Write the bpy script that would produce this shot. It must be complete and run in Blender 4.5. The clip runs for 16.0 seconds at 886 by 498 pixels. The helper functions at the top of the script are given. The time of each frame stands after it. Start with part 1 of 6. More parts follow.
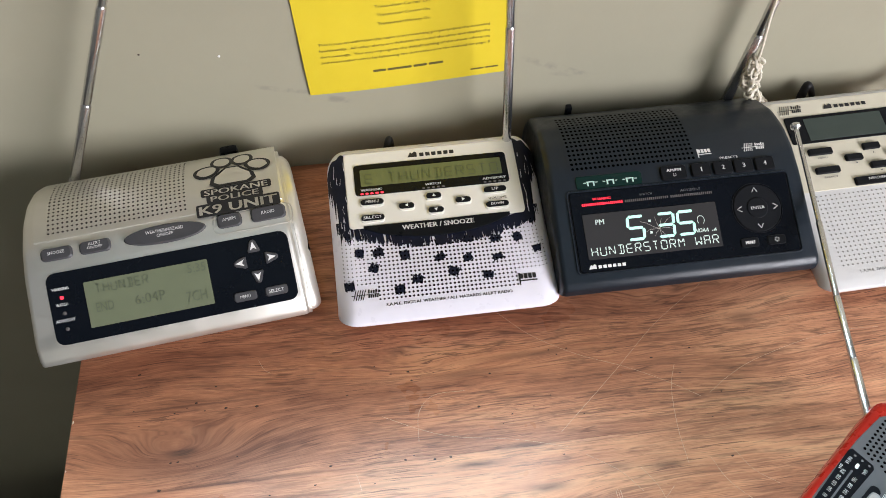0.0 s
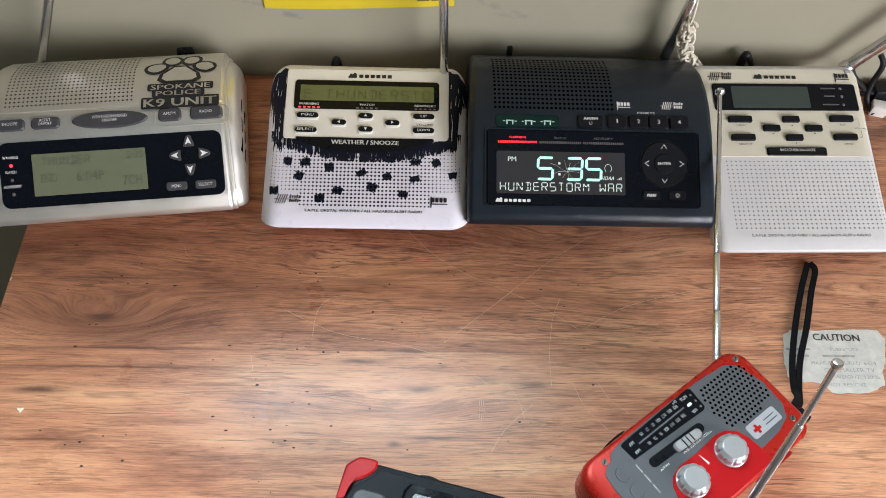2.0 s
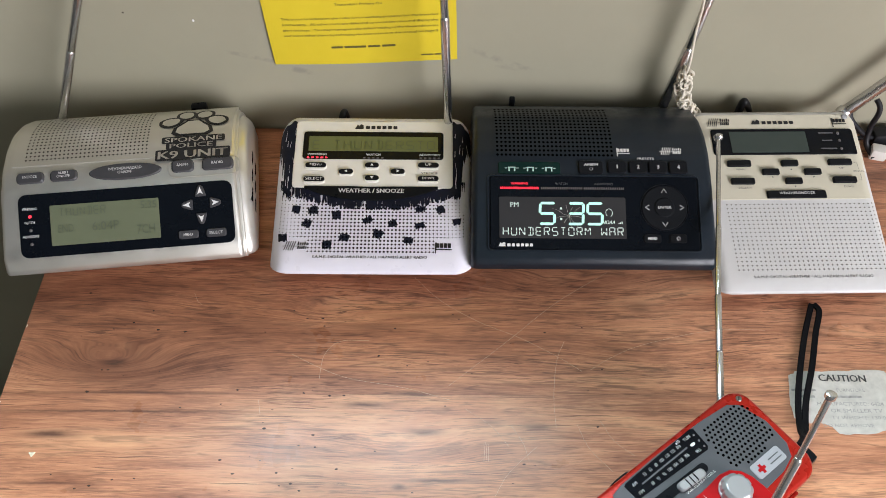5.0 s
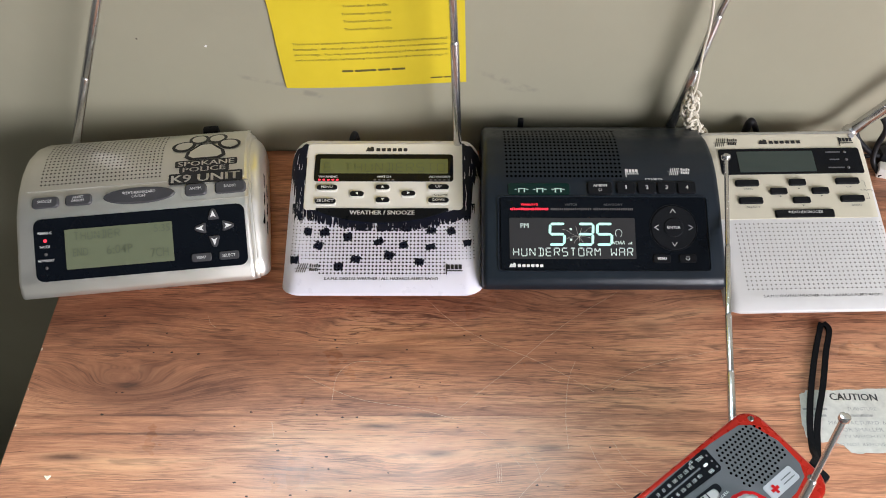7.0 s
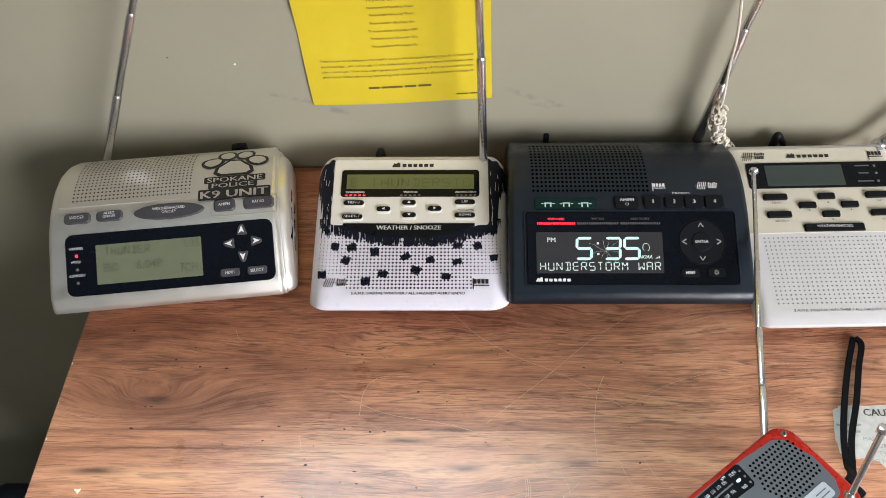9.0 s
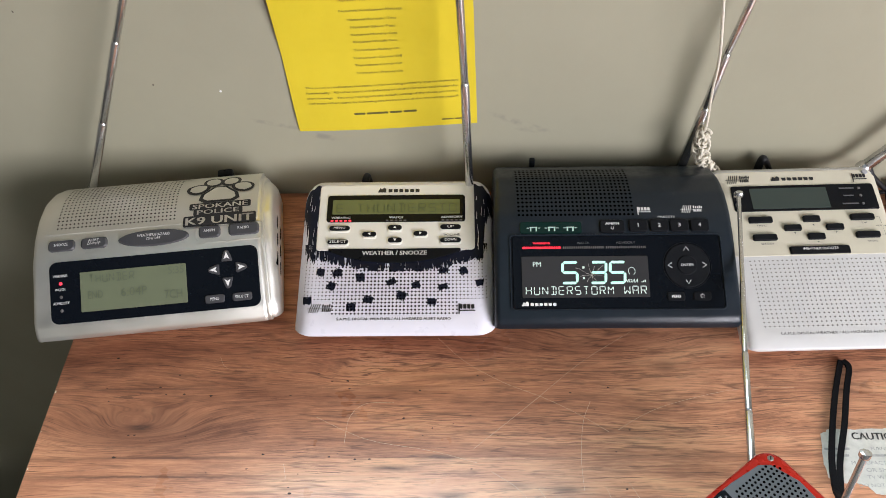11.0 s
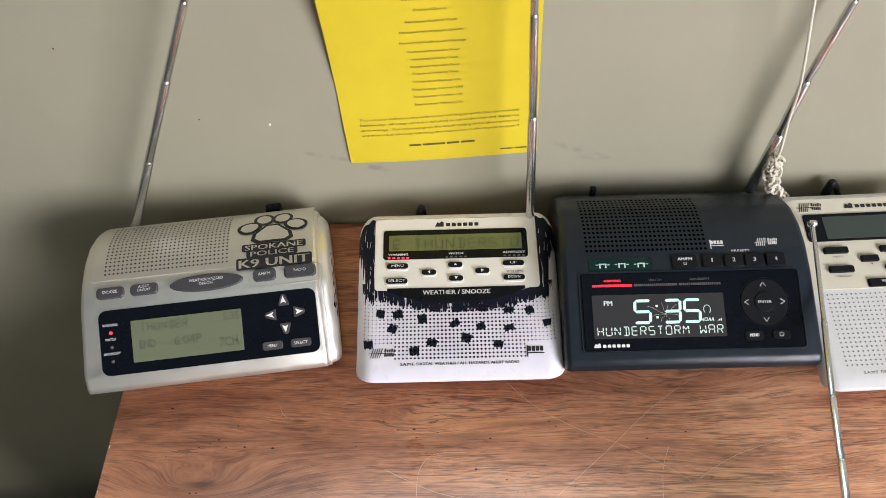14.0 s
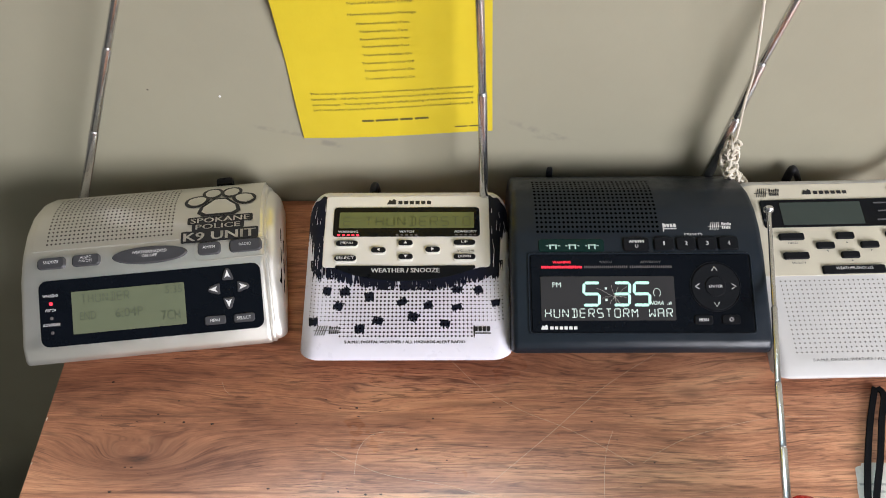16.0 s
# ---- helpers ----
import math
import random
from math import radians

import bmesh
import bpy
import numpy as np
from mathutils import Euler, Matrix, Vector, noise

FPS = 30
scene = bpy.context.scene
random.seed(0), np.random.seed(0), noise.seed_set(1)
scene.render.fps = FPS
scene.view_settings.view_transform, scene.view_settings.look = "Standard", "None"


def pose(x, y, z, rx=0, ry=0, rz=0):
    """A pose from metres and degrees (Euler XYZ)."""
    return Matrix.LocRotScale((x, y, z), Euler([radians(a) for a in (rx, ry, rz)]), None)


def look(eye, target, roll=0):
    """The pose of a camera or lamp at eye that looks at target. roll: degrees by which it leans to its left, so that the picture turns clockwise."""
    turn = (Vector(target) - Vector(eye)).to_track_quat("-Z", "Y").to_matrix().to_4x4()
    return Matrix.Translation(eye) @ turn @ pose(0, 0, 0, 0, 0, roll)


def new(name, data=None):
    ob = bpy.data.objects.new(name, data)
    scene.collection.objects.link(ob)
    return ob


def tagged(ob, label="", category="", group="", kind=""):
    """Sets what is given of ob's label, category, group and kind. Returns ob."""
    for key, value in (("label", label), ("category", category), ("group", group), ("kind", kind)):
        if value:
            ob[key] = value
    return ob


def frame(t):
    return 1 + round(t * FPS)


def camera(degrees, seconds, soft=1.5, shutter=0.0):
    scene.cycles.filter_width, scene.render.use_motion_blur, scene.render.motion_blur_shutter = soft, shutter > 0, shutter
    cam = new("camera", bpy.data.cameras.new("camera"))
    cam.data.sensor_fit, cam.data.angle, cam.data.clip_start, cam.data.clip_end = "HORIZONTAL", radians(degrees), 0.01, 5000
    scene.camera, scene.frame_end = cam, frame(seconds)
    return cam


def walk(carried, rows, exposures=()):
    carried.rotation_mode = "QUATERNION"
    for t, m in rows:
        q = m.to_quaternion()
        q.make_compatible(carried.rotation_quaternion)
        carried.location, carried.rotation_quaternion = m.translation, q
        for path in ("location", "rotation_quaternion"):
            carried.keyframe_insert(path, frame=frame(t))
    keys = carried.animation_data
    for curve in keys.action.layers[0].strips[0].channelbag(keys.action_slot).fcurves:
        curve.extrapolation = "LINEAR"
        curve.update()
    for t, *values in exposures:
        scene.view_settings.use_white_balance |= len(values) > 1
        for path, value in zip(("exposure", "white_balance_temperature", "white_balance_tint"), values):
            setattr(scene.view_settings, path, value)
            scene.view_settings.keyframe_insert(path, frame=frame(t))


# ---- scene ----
cam = camera(57.3, 16.0, soft=0.8, shutter=0.5)
PATH = [
    (0, (-0.003, -0.309, 1.248), (0.16, 0.88, -0.352), 0.2),
    (0.5, (-0.006, -0.314, 1.253), (0.153, 0.868, -0.352), 0.2),
    (0.7, (-0.005, -0.320, 1.258), (0.148, 0.866, -0.348), 0.5),
    (1, (0.008, -0.32, 1.273), (0.13, 0.828, -0.36), 0.8),
    (1.2, (0.027, -0.329, 1.279), (0.129, 0.807, -0.364), 1.7),
    (1.5, (0.065, -0.344, 1.277), (0.162, 0.728, -0.409), 4.2),
    (2, (0.084, -0.354, 1.278), (0.153, 0.721, -0.407), 4.0),
    (2.5, (0.1, -0.364, 1.278), (0.133, 0.735, -0.393), 2.5),
    (3, (0.104, -0.376, 1.281), (0.124, 0.759, -0.366), 2.0),
    (3.5, (0.101, -0.38, 1.284), (0.122, 0.779, -0.346), 1.8),
    (4, (0.094, -0.373, 1.282), (0.113, 0.802, -0.336), 1.5),
    (6.5, (0.098, -0.367, 1.284), (0.114, 0.842, -0.309), 0.7),
    (7, (0.09, -0.367, 1.289), (0.099, 0.853, -0.295), 0.4),
    (7.5, (0.084, -0.367, 1.29), (0.087, 0.864, -0.286), 0.2),
    (8, (0.077, -0.37, 1.288), (0.07, 0.873, -0.279), -0.1),
    (8.5, (0.078, -0.371, 1.286), (0.053, 0.879, -0.275), -0.7),
    (9, (0.084, -0.372, 1.286), (0.046, 0.891, -0.265), -1.4),
    (11.5, (0.094, -0.37, 1.286), (0.063, 0.947, -0.219), -1.5),
    (12, (0.095, -0.37, 1.287), (0.056, 0.954, -0.211), -1.9),
    (12.5, (0.097, -0.372, 1.287), (0.061, 0.949, -0.214), -2.0),
    (13, (0.1, -0.366, 1.285), (0.071, 0.945, -0.225), -2.0),
    (13.3, (0.095, -0.367, 1.281), (0.080, 0.941, -0.234), -1.7),
    (13.5, (0.09, -0.36, 1.291), (0.07, 0.927, -0.24), -2.0),
    (13.7, (0.076, -0.351, 1.289), (0.065, 0.949, -0.231), -1.6),
    (14, (0.039, -0.317, 1.296), (0.023, 0.951, -0.251), -2.0),
    (14.5, (0.045, -0.309, 1.298), (0.04, 0.941, -0.264), -1.5),
    (15, (0.077, -0.316, 1.295), (0.061, 0.939, -0.262), -0.7),
    (15.5, (0.075, -0.315, 1.288), (0.054, 0.942, -0.267), -0.9),
    (16, (0.077, -0.32, 1.281), (0.063, 0.934, -0.277), -0.7),
]
walk(cam, [(t, look(eye, target, roll)) for t, eye, target, roll in PATH],
     exposures=[(0, 0.37), (0.9, 0.35), (1.6, 0.09), (3.5, 0.08), (6.5, 0.18), (9, 0.25), (12.5, 0.28), (13.5, 0.32), (14.1, 0.38), (15, 0.38), (16, 0.28)])

# ---- world and light ----
scene.view_settings.exposure = 0.0
world = bpy.data.worlds.new("World")
scene.world = world
world.use_nodes = True
wn = world.node_tree
sky = wn.nodes.new("ShaderNodeTexSky")
sky.sky_type = "NISHITA"
sky.sun_disc = False
sky.sun_elevation = radians(38)
sky.sun_rotation = radians(250)
wn.links.new(sky.outputs[0], wn.nodes["Background"].inputs[0])
wn.nodes["Background"].inputs[1].default_value = 0.12

DZ = 0.75          # desk top
WALL = 0.166       # wall behind the desk
ROOM = (-2.4, 1.95, -3.2, 2.45)   # west, east, south, ceiling height
WIN2 = (-0.58, 0.28, 1.16, 2.10)  # window over the desk: x from, x to, sill, head
WIN = (-2.95, -1.05, 1.00, 2.30)   # window in the east wall: y from, y to, sill, head


def area_lamp(name, loc, target, sx, sy, watts, color):
    d = bpy.data.lights.new(name, "AREA")
    d.shape, d.size, d.size_y, d.energy, d.color = "RECTANGLE", sx, sy, watts, color
    ob = new(name, d)
    ob.matrix_world = look(loc, target)
    return ob


area_lamp("window_light", (ROOM[1] + 0.03, (WIN[0] + WIN[1]) / 2, (WIN[2] + WIN[3]) / 2), (0.2, -0.4, 1.1), WIN[1] - WIN[0] - 0.1, WIN[3] - WIN[2] - 0.1, 116, (0.955, 0.935, 1.0))
area_lamp("window_light", ((WIN2[0] + WIN2[1]) / 2, WALL + 0.05, (WIN2[2] + WIN2[3]) / 2), ((WIN2[0] + WIN2[1]) / 2, -0.6, (WIN2[2] + WIN2[3]) / 2), WIN2[1] - WIN2[0] - 0.1, WIN2[3] - WIN2[2] - 0.1, 42, (0.70, 0.90, 1.0))


# ---- materials ----
def mat(name, color, rough=0.5, metal=0.0, vary=0.06, scale=40.0, bump=0.0, bump_scale=400.0, coat=0.0, emit=None, power=0.0, spec=0.5):
    m = bpy.data.materials.new(name)
    m.use_nodes = True
    nt = m.node_tree
    b = nt.nodes["Principled BSDF"]
    b.inputs["Roughness"].default_value = rough
    b.inputs["Metallic"].default_value = metal
    b.inputs["Coat Weight"].default_value = coat
    b.inputs["Specular IOR Level"].default_value = spec
    b.inputs["Base Color"].default_value = (*color, 1)
    if emit:
        b.inputs["Emission Color"].default_value = (*emit, 1)
        b.inputs["Emission Strength"].default_value = power
    tc = nt.nodes.new("ShaderNodeTexCoord")
    if vary:
        n1 = nt.nodes.new("ShaderNodeTexNoise")
        n1.inputs["Scale"].default_value = scale
        n1.inputs["Detail"].default_value = 6
        n1.inputs["Roughness"].default_value = 0.65
        nt.links.new(tc.outputs["Object"], n1.inputs["Vector"])
        mr = nt.nodes.new("ShaderNodeMapRange")
        mr.inputs[1].default_value, mr.inputs[2].default_value = 0.3, 0.7
        mr.inputs[3].default_value, mr.inputs[4].default_value = 1 - vary, 1 + vary
        nt.links.new(n1.outputs[0], mr.inputs[0])
        mx = nt.nodes.new("ShaderNodeVectorMath")
        mx.operation = "SCALE"
        mx.inputs[0].default_value = color
        nt.links.new(mr.outputs[0], mx.inputs["Scale"])
        nt.links.new(mx.outputs[0], b.inputs["Base Color"])
        rr = nt.nodes.new("ShaderNodeMapRange")
        rr.inputs[1].default_value, rr.inputs[2].default_value = 0.3, 0.7
        rr.inputs[3].default_value, rr.inputs[4].default_value = max(rough - 0.08, 0.03), min(rough + 0.08, 1)
        n2 = nt.nodes.new("ShaderNodeTexNoise")
        n2.inputs["Scale"].default_value = scale * 2.7
        n2.inputs["Detail"].default_value = 4
        nt.links.new(tc.outputs["Object"], n2.inputs["Vector"])
        nt.links.new(n2.outputs[0], rr.inputs[0])
        nt.links.new(rr.outputs[0], b.inputs["Roughness"])
    if bump:
        n3 = nt.nodes.new("ShaderNodeTexNoise")
        n3.inputs["Scale"].default_value = bump_scale
        n3.inputs["Detail"].default_value = 5
        nt.links.new(tc.outputs["Object"], n3.inputs["Vector"])
        bp = nt.nodes.new("ShaderNodeBump")
        bp.inputs["Strength"].default_value = bump
        bp.inputs["Distance"].default_value = 0.0008
        nt.links.new(n3.outputs[0], bp.inputs["Height"])
        nt.links.new(bp.outputs[0], b.inputs["Normal"])
    return m


M_WALL = mat("wall_paint", (0.325, 0.306, 0.222), 0.75, vary=0.045, scale=5.0, bump=0.12, bump_scale=140)


def add_smudges(m, spots):
    """Grey rub marks on the paint: soft patches broken up by noise, at (x, z) with their half sizes."""
    nt = m.node_tree
    N, L = nt.nodes.new, nt.links.new
    b = nt.nodes["Principled BSDF"]
    old = b.inputs["Base Color"].links[0].from_socket
    geo = N("ShaderNodeNewGeometry")
    sep = N("ShaderNodeSeparateXYZ")
    L(geo.outputs["Position"], sep.inputs[0])
    nz = N("ShaderNodeTexNoise")
    nz.inputs["Scale"].default_value = 90
    nz.inputs["Detail"].default_value = 6
    L(geo.outputs["Position"], nz.inputs["Vector"])
    total = None
    for x, z, rx, rz, k, tilt in spots:
        vals = []
        for sock, c, r in ((sep.outputs[0], x, rx), (sep.outputs[2], z, rz)):
            s = N("ShaderNodeMath")
            s.operation = "SUBTRACT"
            L(sock, s.inputs[0])
            s.inputs[1].default_value = c
            vals.append(s.outputs[0])
        sh = N("ShaderNodeMath")
        sh.operation = "MULTIPLY_ADD"
        L(vals[0], sh.inputs[0])
        sh.inputs[1].default_value = tilt
        L(vals[1], sh.inputs[2])
        sq = []
        for v, r in ((vals[0], rx), (sh.outputs[0], rz)):
            d = N("ShaderNodeMath")
            d.operation = "DIVIDE"
            L(v, d.inputs[0])
            d.inputs[1].default_value = r
            p = N("ShaderNodeMath")
            p.operation = "MULTIPLY"
            L(d.outputs[0], p.inputs[0])
            L(d.outputs[0], p.inputs[1])
            sq.append(p.outputs[0])
        add = N("ShaderNodeMath")
        L(sq[0], add.inputs[0])
        L(sq[1], add.inputs[1])
        mr = N("ShaderNodeMapRange")
        mr.inputs[1].default_value, mr.inputs[2].default_value = 0.0, 1.0
        mr.inputs[3].default_value, mr.inputs[4].default_value = k, 0.0
        L(add.outputs[0], mr.inputs[0])
        if total is None:
            total = mr.outputs[0]
        else:
            mx = N("ShaderNodeMath")
            mx.operation = "MAXIMUM"
            L(total, mx.inputs[0])
            L(mr.outputs[0], mx.inputs[1])
            total = mx.outputs[0]
    br = N("ShaderNodeMapRange")
    br.inputs[1].default_value, br.inputs[2].default_value = 0.42, 0.6
    L(nz.outputs[0], br.inputs[0])
    f = N("ShaderNodeMath")
    f.operation = "MULTIPLY"
    L(total, f.inputs[0])
    L(br.outputs[0], f.inputs[1])
    mix = N("ShaderNodeMix")
    mix.data_type = "RGBA"
    L(f.outputs[0], mix.inputs[0])
    L(old, mix.inputs[6])
    mix.inputs[7].default_value = (0.17, 0.165, 0.15, 1)
    L(mix.outputs[2], b.inputs["Base Color"])
    return m


add_smudges(M_WALL, ((0.150, 0.829, 0.032, 0.0045, 0.55, 0.42), (0.165, 0.821, 0.022, 0.0035, 0.45, 0.1), (-0.060, 0.8305, 0.030, 0.003, 0.4, 0.25), (-0.022, 0.8165, 0.016, 0.004, 0.5, 0.25)))
# The ceiling is out of view; its dark grey holds down fill from above.
M_CEIL = mat("low_bounce_ceiling", (0.15, 0.147, 0.14), 0.9, vary=0.03, scale=4)
# Unseen side walls: dark tone chosen to cut bounced light, not a known paint.
M_WALLDARK = mat("low_bounce_wall", (0.16, 0.147, 0.124), 0.8, vary=0.05, scale=5.0, bump=0.12, bump_scale=140)
# Unseen south wall, lighter so it reflects fill onto the radio fronts.
M_WALL_S = mat("fill_wall", (0.40, 0.375, 0.32), 0.8, vary=0.05, scale=5.0, bump=0.12, bump_scale=140)
M_FLOOR = mat("carpet", (0.10, 0.095, 0.085), 0.95, vary=0.25, scale=60, bump=0.6, bump_scale=300)
M_SILVER = mat("silver_plastic", (0.80, 0.78, 0.72), 0.40, 0.88, vary=0.012, scale=25)
M_WHITE = mat("white_plastic", (0.88, 0.86, 0.95), 0.33, vary=0.025, scale=45, bump=0.02, bump_scale=1500)
M_CREAM = mat("cream_plastic", (0.79, 0.765, 0.69), 0.38, vary=0.03, scale=45, bump=0.02, bump_scale=1500)
M_CREAM2 = mat("aged_cream_plastic", (0.64, 0.60, 0.475), 0.4, vary=0.03, scale=45, bump=0.02, bump_scale=1500)
M_WHITE2 = mat("ivory_plastic", (0.67, 0.665, 0.655), 0.38, vary=0.025, scale=45, bump=0.02, bump_scale=1500)
M_CHAR = mat("charcoal_plastic", (0.0088, 0.0148, 0.0225), 0.36, vary=0.12, scale=70, bump=0.08, bump_scale=1800, spec=0.42)
M_BLACK = mat("black_plastic", (0.007, 0.008, 0.010), 0.34, vary=0.12, scale=60, bump=0.03, bump_scale=900, spec=0.09)
M_GLOSS = mat("gloss_black_panel", (0.003, 0.0045, 0.0075), 0.15, vary=0.1, scale=30, spec=0.18)
M_RUBBER = mat("grey_rubber_button", (0.050, 0.050, 0.054), 0.5, vary=0.08, scale=90, bump=0.05, bump_scale=1500)
M_BTN = mat("black_rubber_button", (0.009, 0.010, 0.012), 0.45, vary=0.1, scale=90, spec=0.11)
M_INK = mat("marker_ink", (0.005, 0.007, 0.020), 0.45, vary=0.35, scale=160, bump=0.1, bump_scale=700, spec=0.25)
M_PRINT = mat("black_print", (0.015, 0.015, 0.017), 0.5, vary=0)
M_GREYPRINT = mat("grey_print", (0.10, 0.10, 0.095), 0.5, vary=0)
M_WPRINT = mat("white_print", (0.78, 0.78, 0.76), 0.5, vary=0)
M_FADED = mat("faded_print", (0.33, 0.32, 0.30), 0.7, vary=0.4, scale=400)
M_BADGE = mat("brushed_grey_badge", (0.40, 0.40, 0.42), 0.4, 0.2, vary=0.03, scale=80)
M_LAMP = mat("pale_green_lamp", (0.50, 0.72, 0.64), 0.4, vary=0)
M_DIMPRINT = mat("dim_grey_print", (0.10, 0.10, 0.105), 0.5, vary=0)
M_HOLE = mat("speaker_hole", (0.002, 0.002, 0.002), 0.9, vary=0, spec=0.0)
M_HOLEGREY = mat("small_speaker_hole", (0.20, 0.19, 0.17), 0.8, vary=0)
M_LCD1 = mat("lcd_green_glass", (0.145, 0.165, 0.10), 0.16, vary=0.03, scale=30)
M_LCD2 = mat("lcd_dark_green_glass", (0.13, 0.15, 0.065), 0.16, vary=0.03, scale=30)
M_LCD4 = mat("lcd_grey_green_glass", (0.040, 0.056, 0.050), 0.14, vary=0.03, scale=30, spec=0.4)
M_LCD5 = mat("lcd_silver_glass", (0.15, 0.16, 0.175), 0.25, 0.5, vary=0.04, scale=60)
M_LCD3 = mat("lcd_dark_glass", (0.036, 0.035, 0.036), 0.12, vary=0.05, scale=30, spec=0.35)
M_SEG = mat("lcd_segment", (0.085, 0.10, 0.06), 0.3, vary=0)
M_SEG2 = mat("lcd_dark_segment", (0.065, 0.08, 0.032), 0.3, vary=0)
M_LIT = mat("lit_segment", (0.3, 0.5, 0.45), 0.4, vary=0, emit=(0.50, 0.95, 0.82), power=0.75)
M_LITW = mat("lit_white_segment", (0.4, 0.45, 0.42), 0.4, vary=0, emit=(0.78, 0.95, 0.88), power=0.38)
M_REDLED = mat("lit_red_led", (0.5, 0.02, 0.03), 0.3, vary=0, emit=(1.0, 0.03, 0.06), power=1.6)
M_OFFLED = mat("unlit_led", (0.12, 0.11, 0.11), 0.25, vary=0)
M_GREENW = mat("smoked_green_window", (0.005, 0.022, 0.019), 0.16, vary=0, spec=0.25)
M_CHROME = mat("chrome_tube", (0.70, 0.70, 0.71), 0.27, 1.0, vary=0.0)
M_STEEL = mat("screw_steel", (0.25, 0.23, 0.20), 0.35, 1.0, vary=0.1, scale=200)
M_RED = mat("red_plastic", (0.38, 0.008, 0.010), 0.36, vary=0.05, scale=40, spec=0.15)
M_REDBODY = mat("metallic_red_plastic", (0.37, 0.017, 0.010), 0.30, 0.22, vary=0.06, scale=60, spec=0.2)
M_GREY = mat("dark_grey_panel", (0.088, 0.089, 0.096), 0.42, vary=0.04, scale=50, bump=0.04, bump_scale=1500, spec=0.35)
M_KNOB = mat("satin_silver_knob", (0.47, 0.47, 0.48), 0.34, 0.6, vary=0)
M_YELLOW = mat("yellow_paper", (0.68, 0.525, 0.020), 0.75, vary=0.03, scale=25, bump=0.1, bump_scale=500)
M_PAPERINK = mat("paper_ink", (0.13, 0.105, 0.022), 0.8, vary=0)
M_LABEL = mat("worn_paper_label", (0.58, 0.555, 0.50), 0.7, vary=0.14, scale=120, bump=0.15, bump_scale=300)
M_CORD = mat("black_cable", (0.008, 0.008, 0.010), 0.5, vary=0.15, scale=80, spec=0.3)
M_STRAP = mat("black_woven_strap", (0.005, 0.005, 0.006), 0.8, vary=0.3, scale=900, bump=0.5, bump_scale=1500, spec=0.12)
M_COTTON = mat("cream_cotton_cord", (0.66, 0.61, 0.50), 0.85, vary=0.12, scale=300, bump=0.6, bump_scale=900)
M_WCABLE = mat("white_cable", (0.68, 0.66, 0.61), 0.45, vary=0.04, scale=60)
M_HAIR = mat("pale_scratch", (0.66, 0.45, 0.30), 0.5, vary=0.1, scale=100)
M_SPECK = mat("dark_speck", (0.045, 0.02, 0.012), 0.6, vary=0.2, scale=200)
M_CRUMB = mat("pale_crumb", (0.75, 0.68, 0.52), 0.7, vary=0.1, scale=200)
M_NAVY = mat("dark_blue_cloth", (0.012, 0.016, 0.03), 0.9, vary=0.3, scale=40, bump=0.4, bump_scale=500)
M_FRAME = mat("window_frame_paint", (0.78, 0.77, 0.73), 0.45, vary=0.03, scale=20)


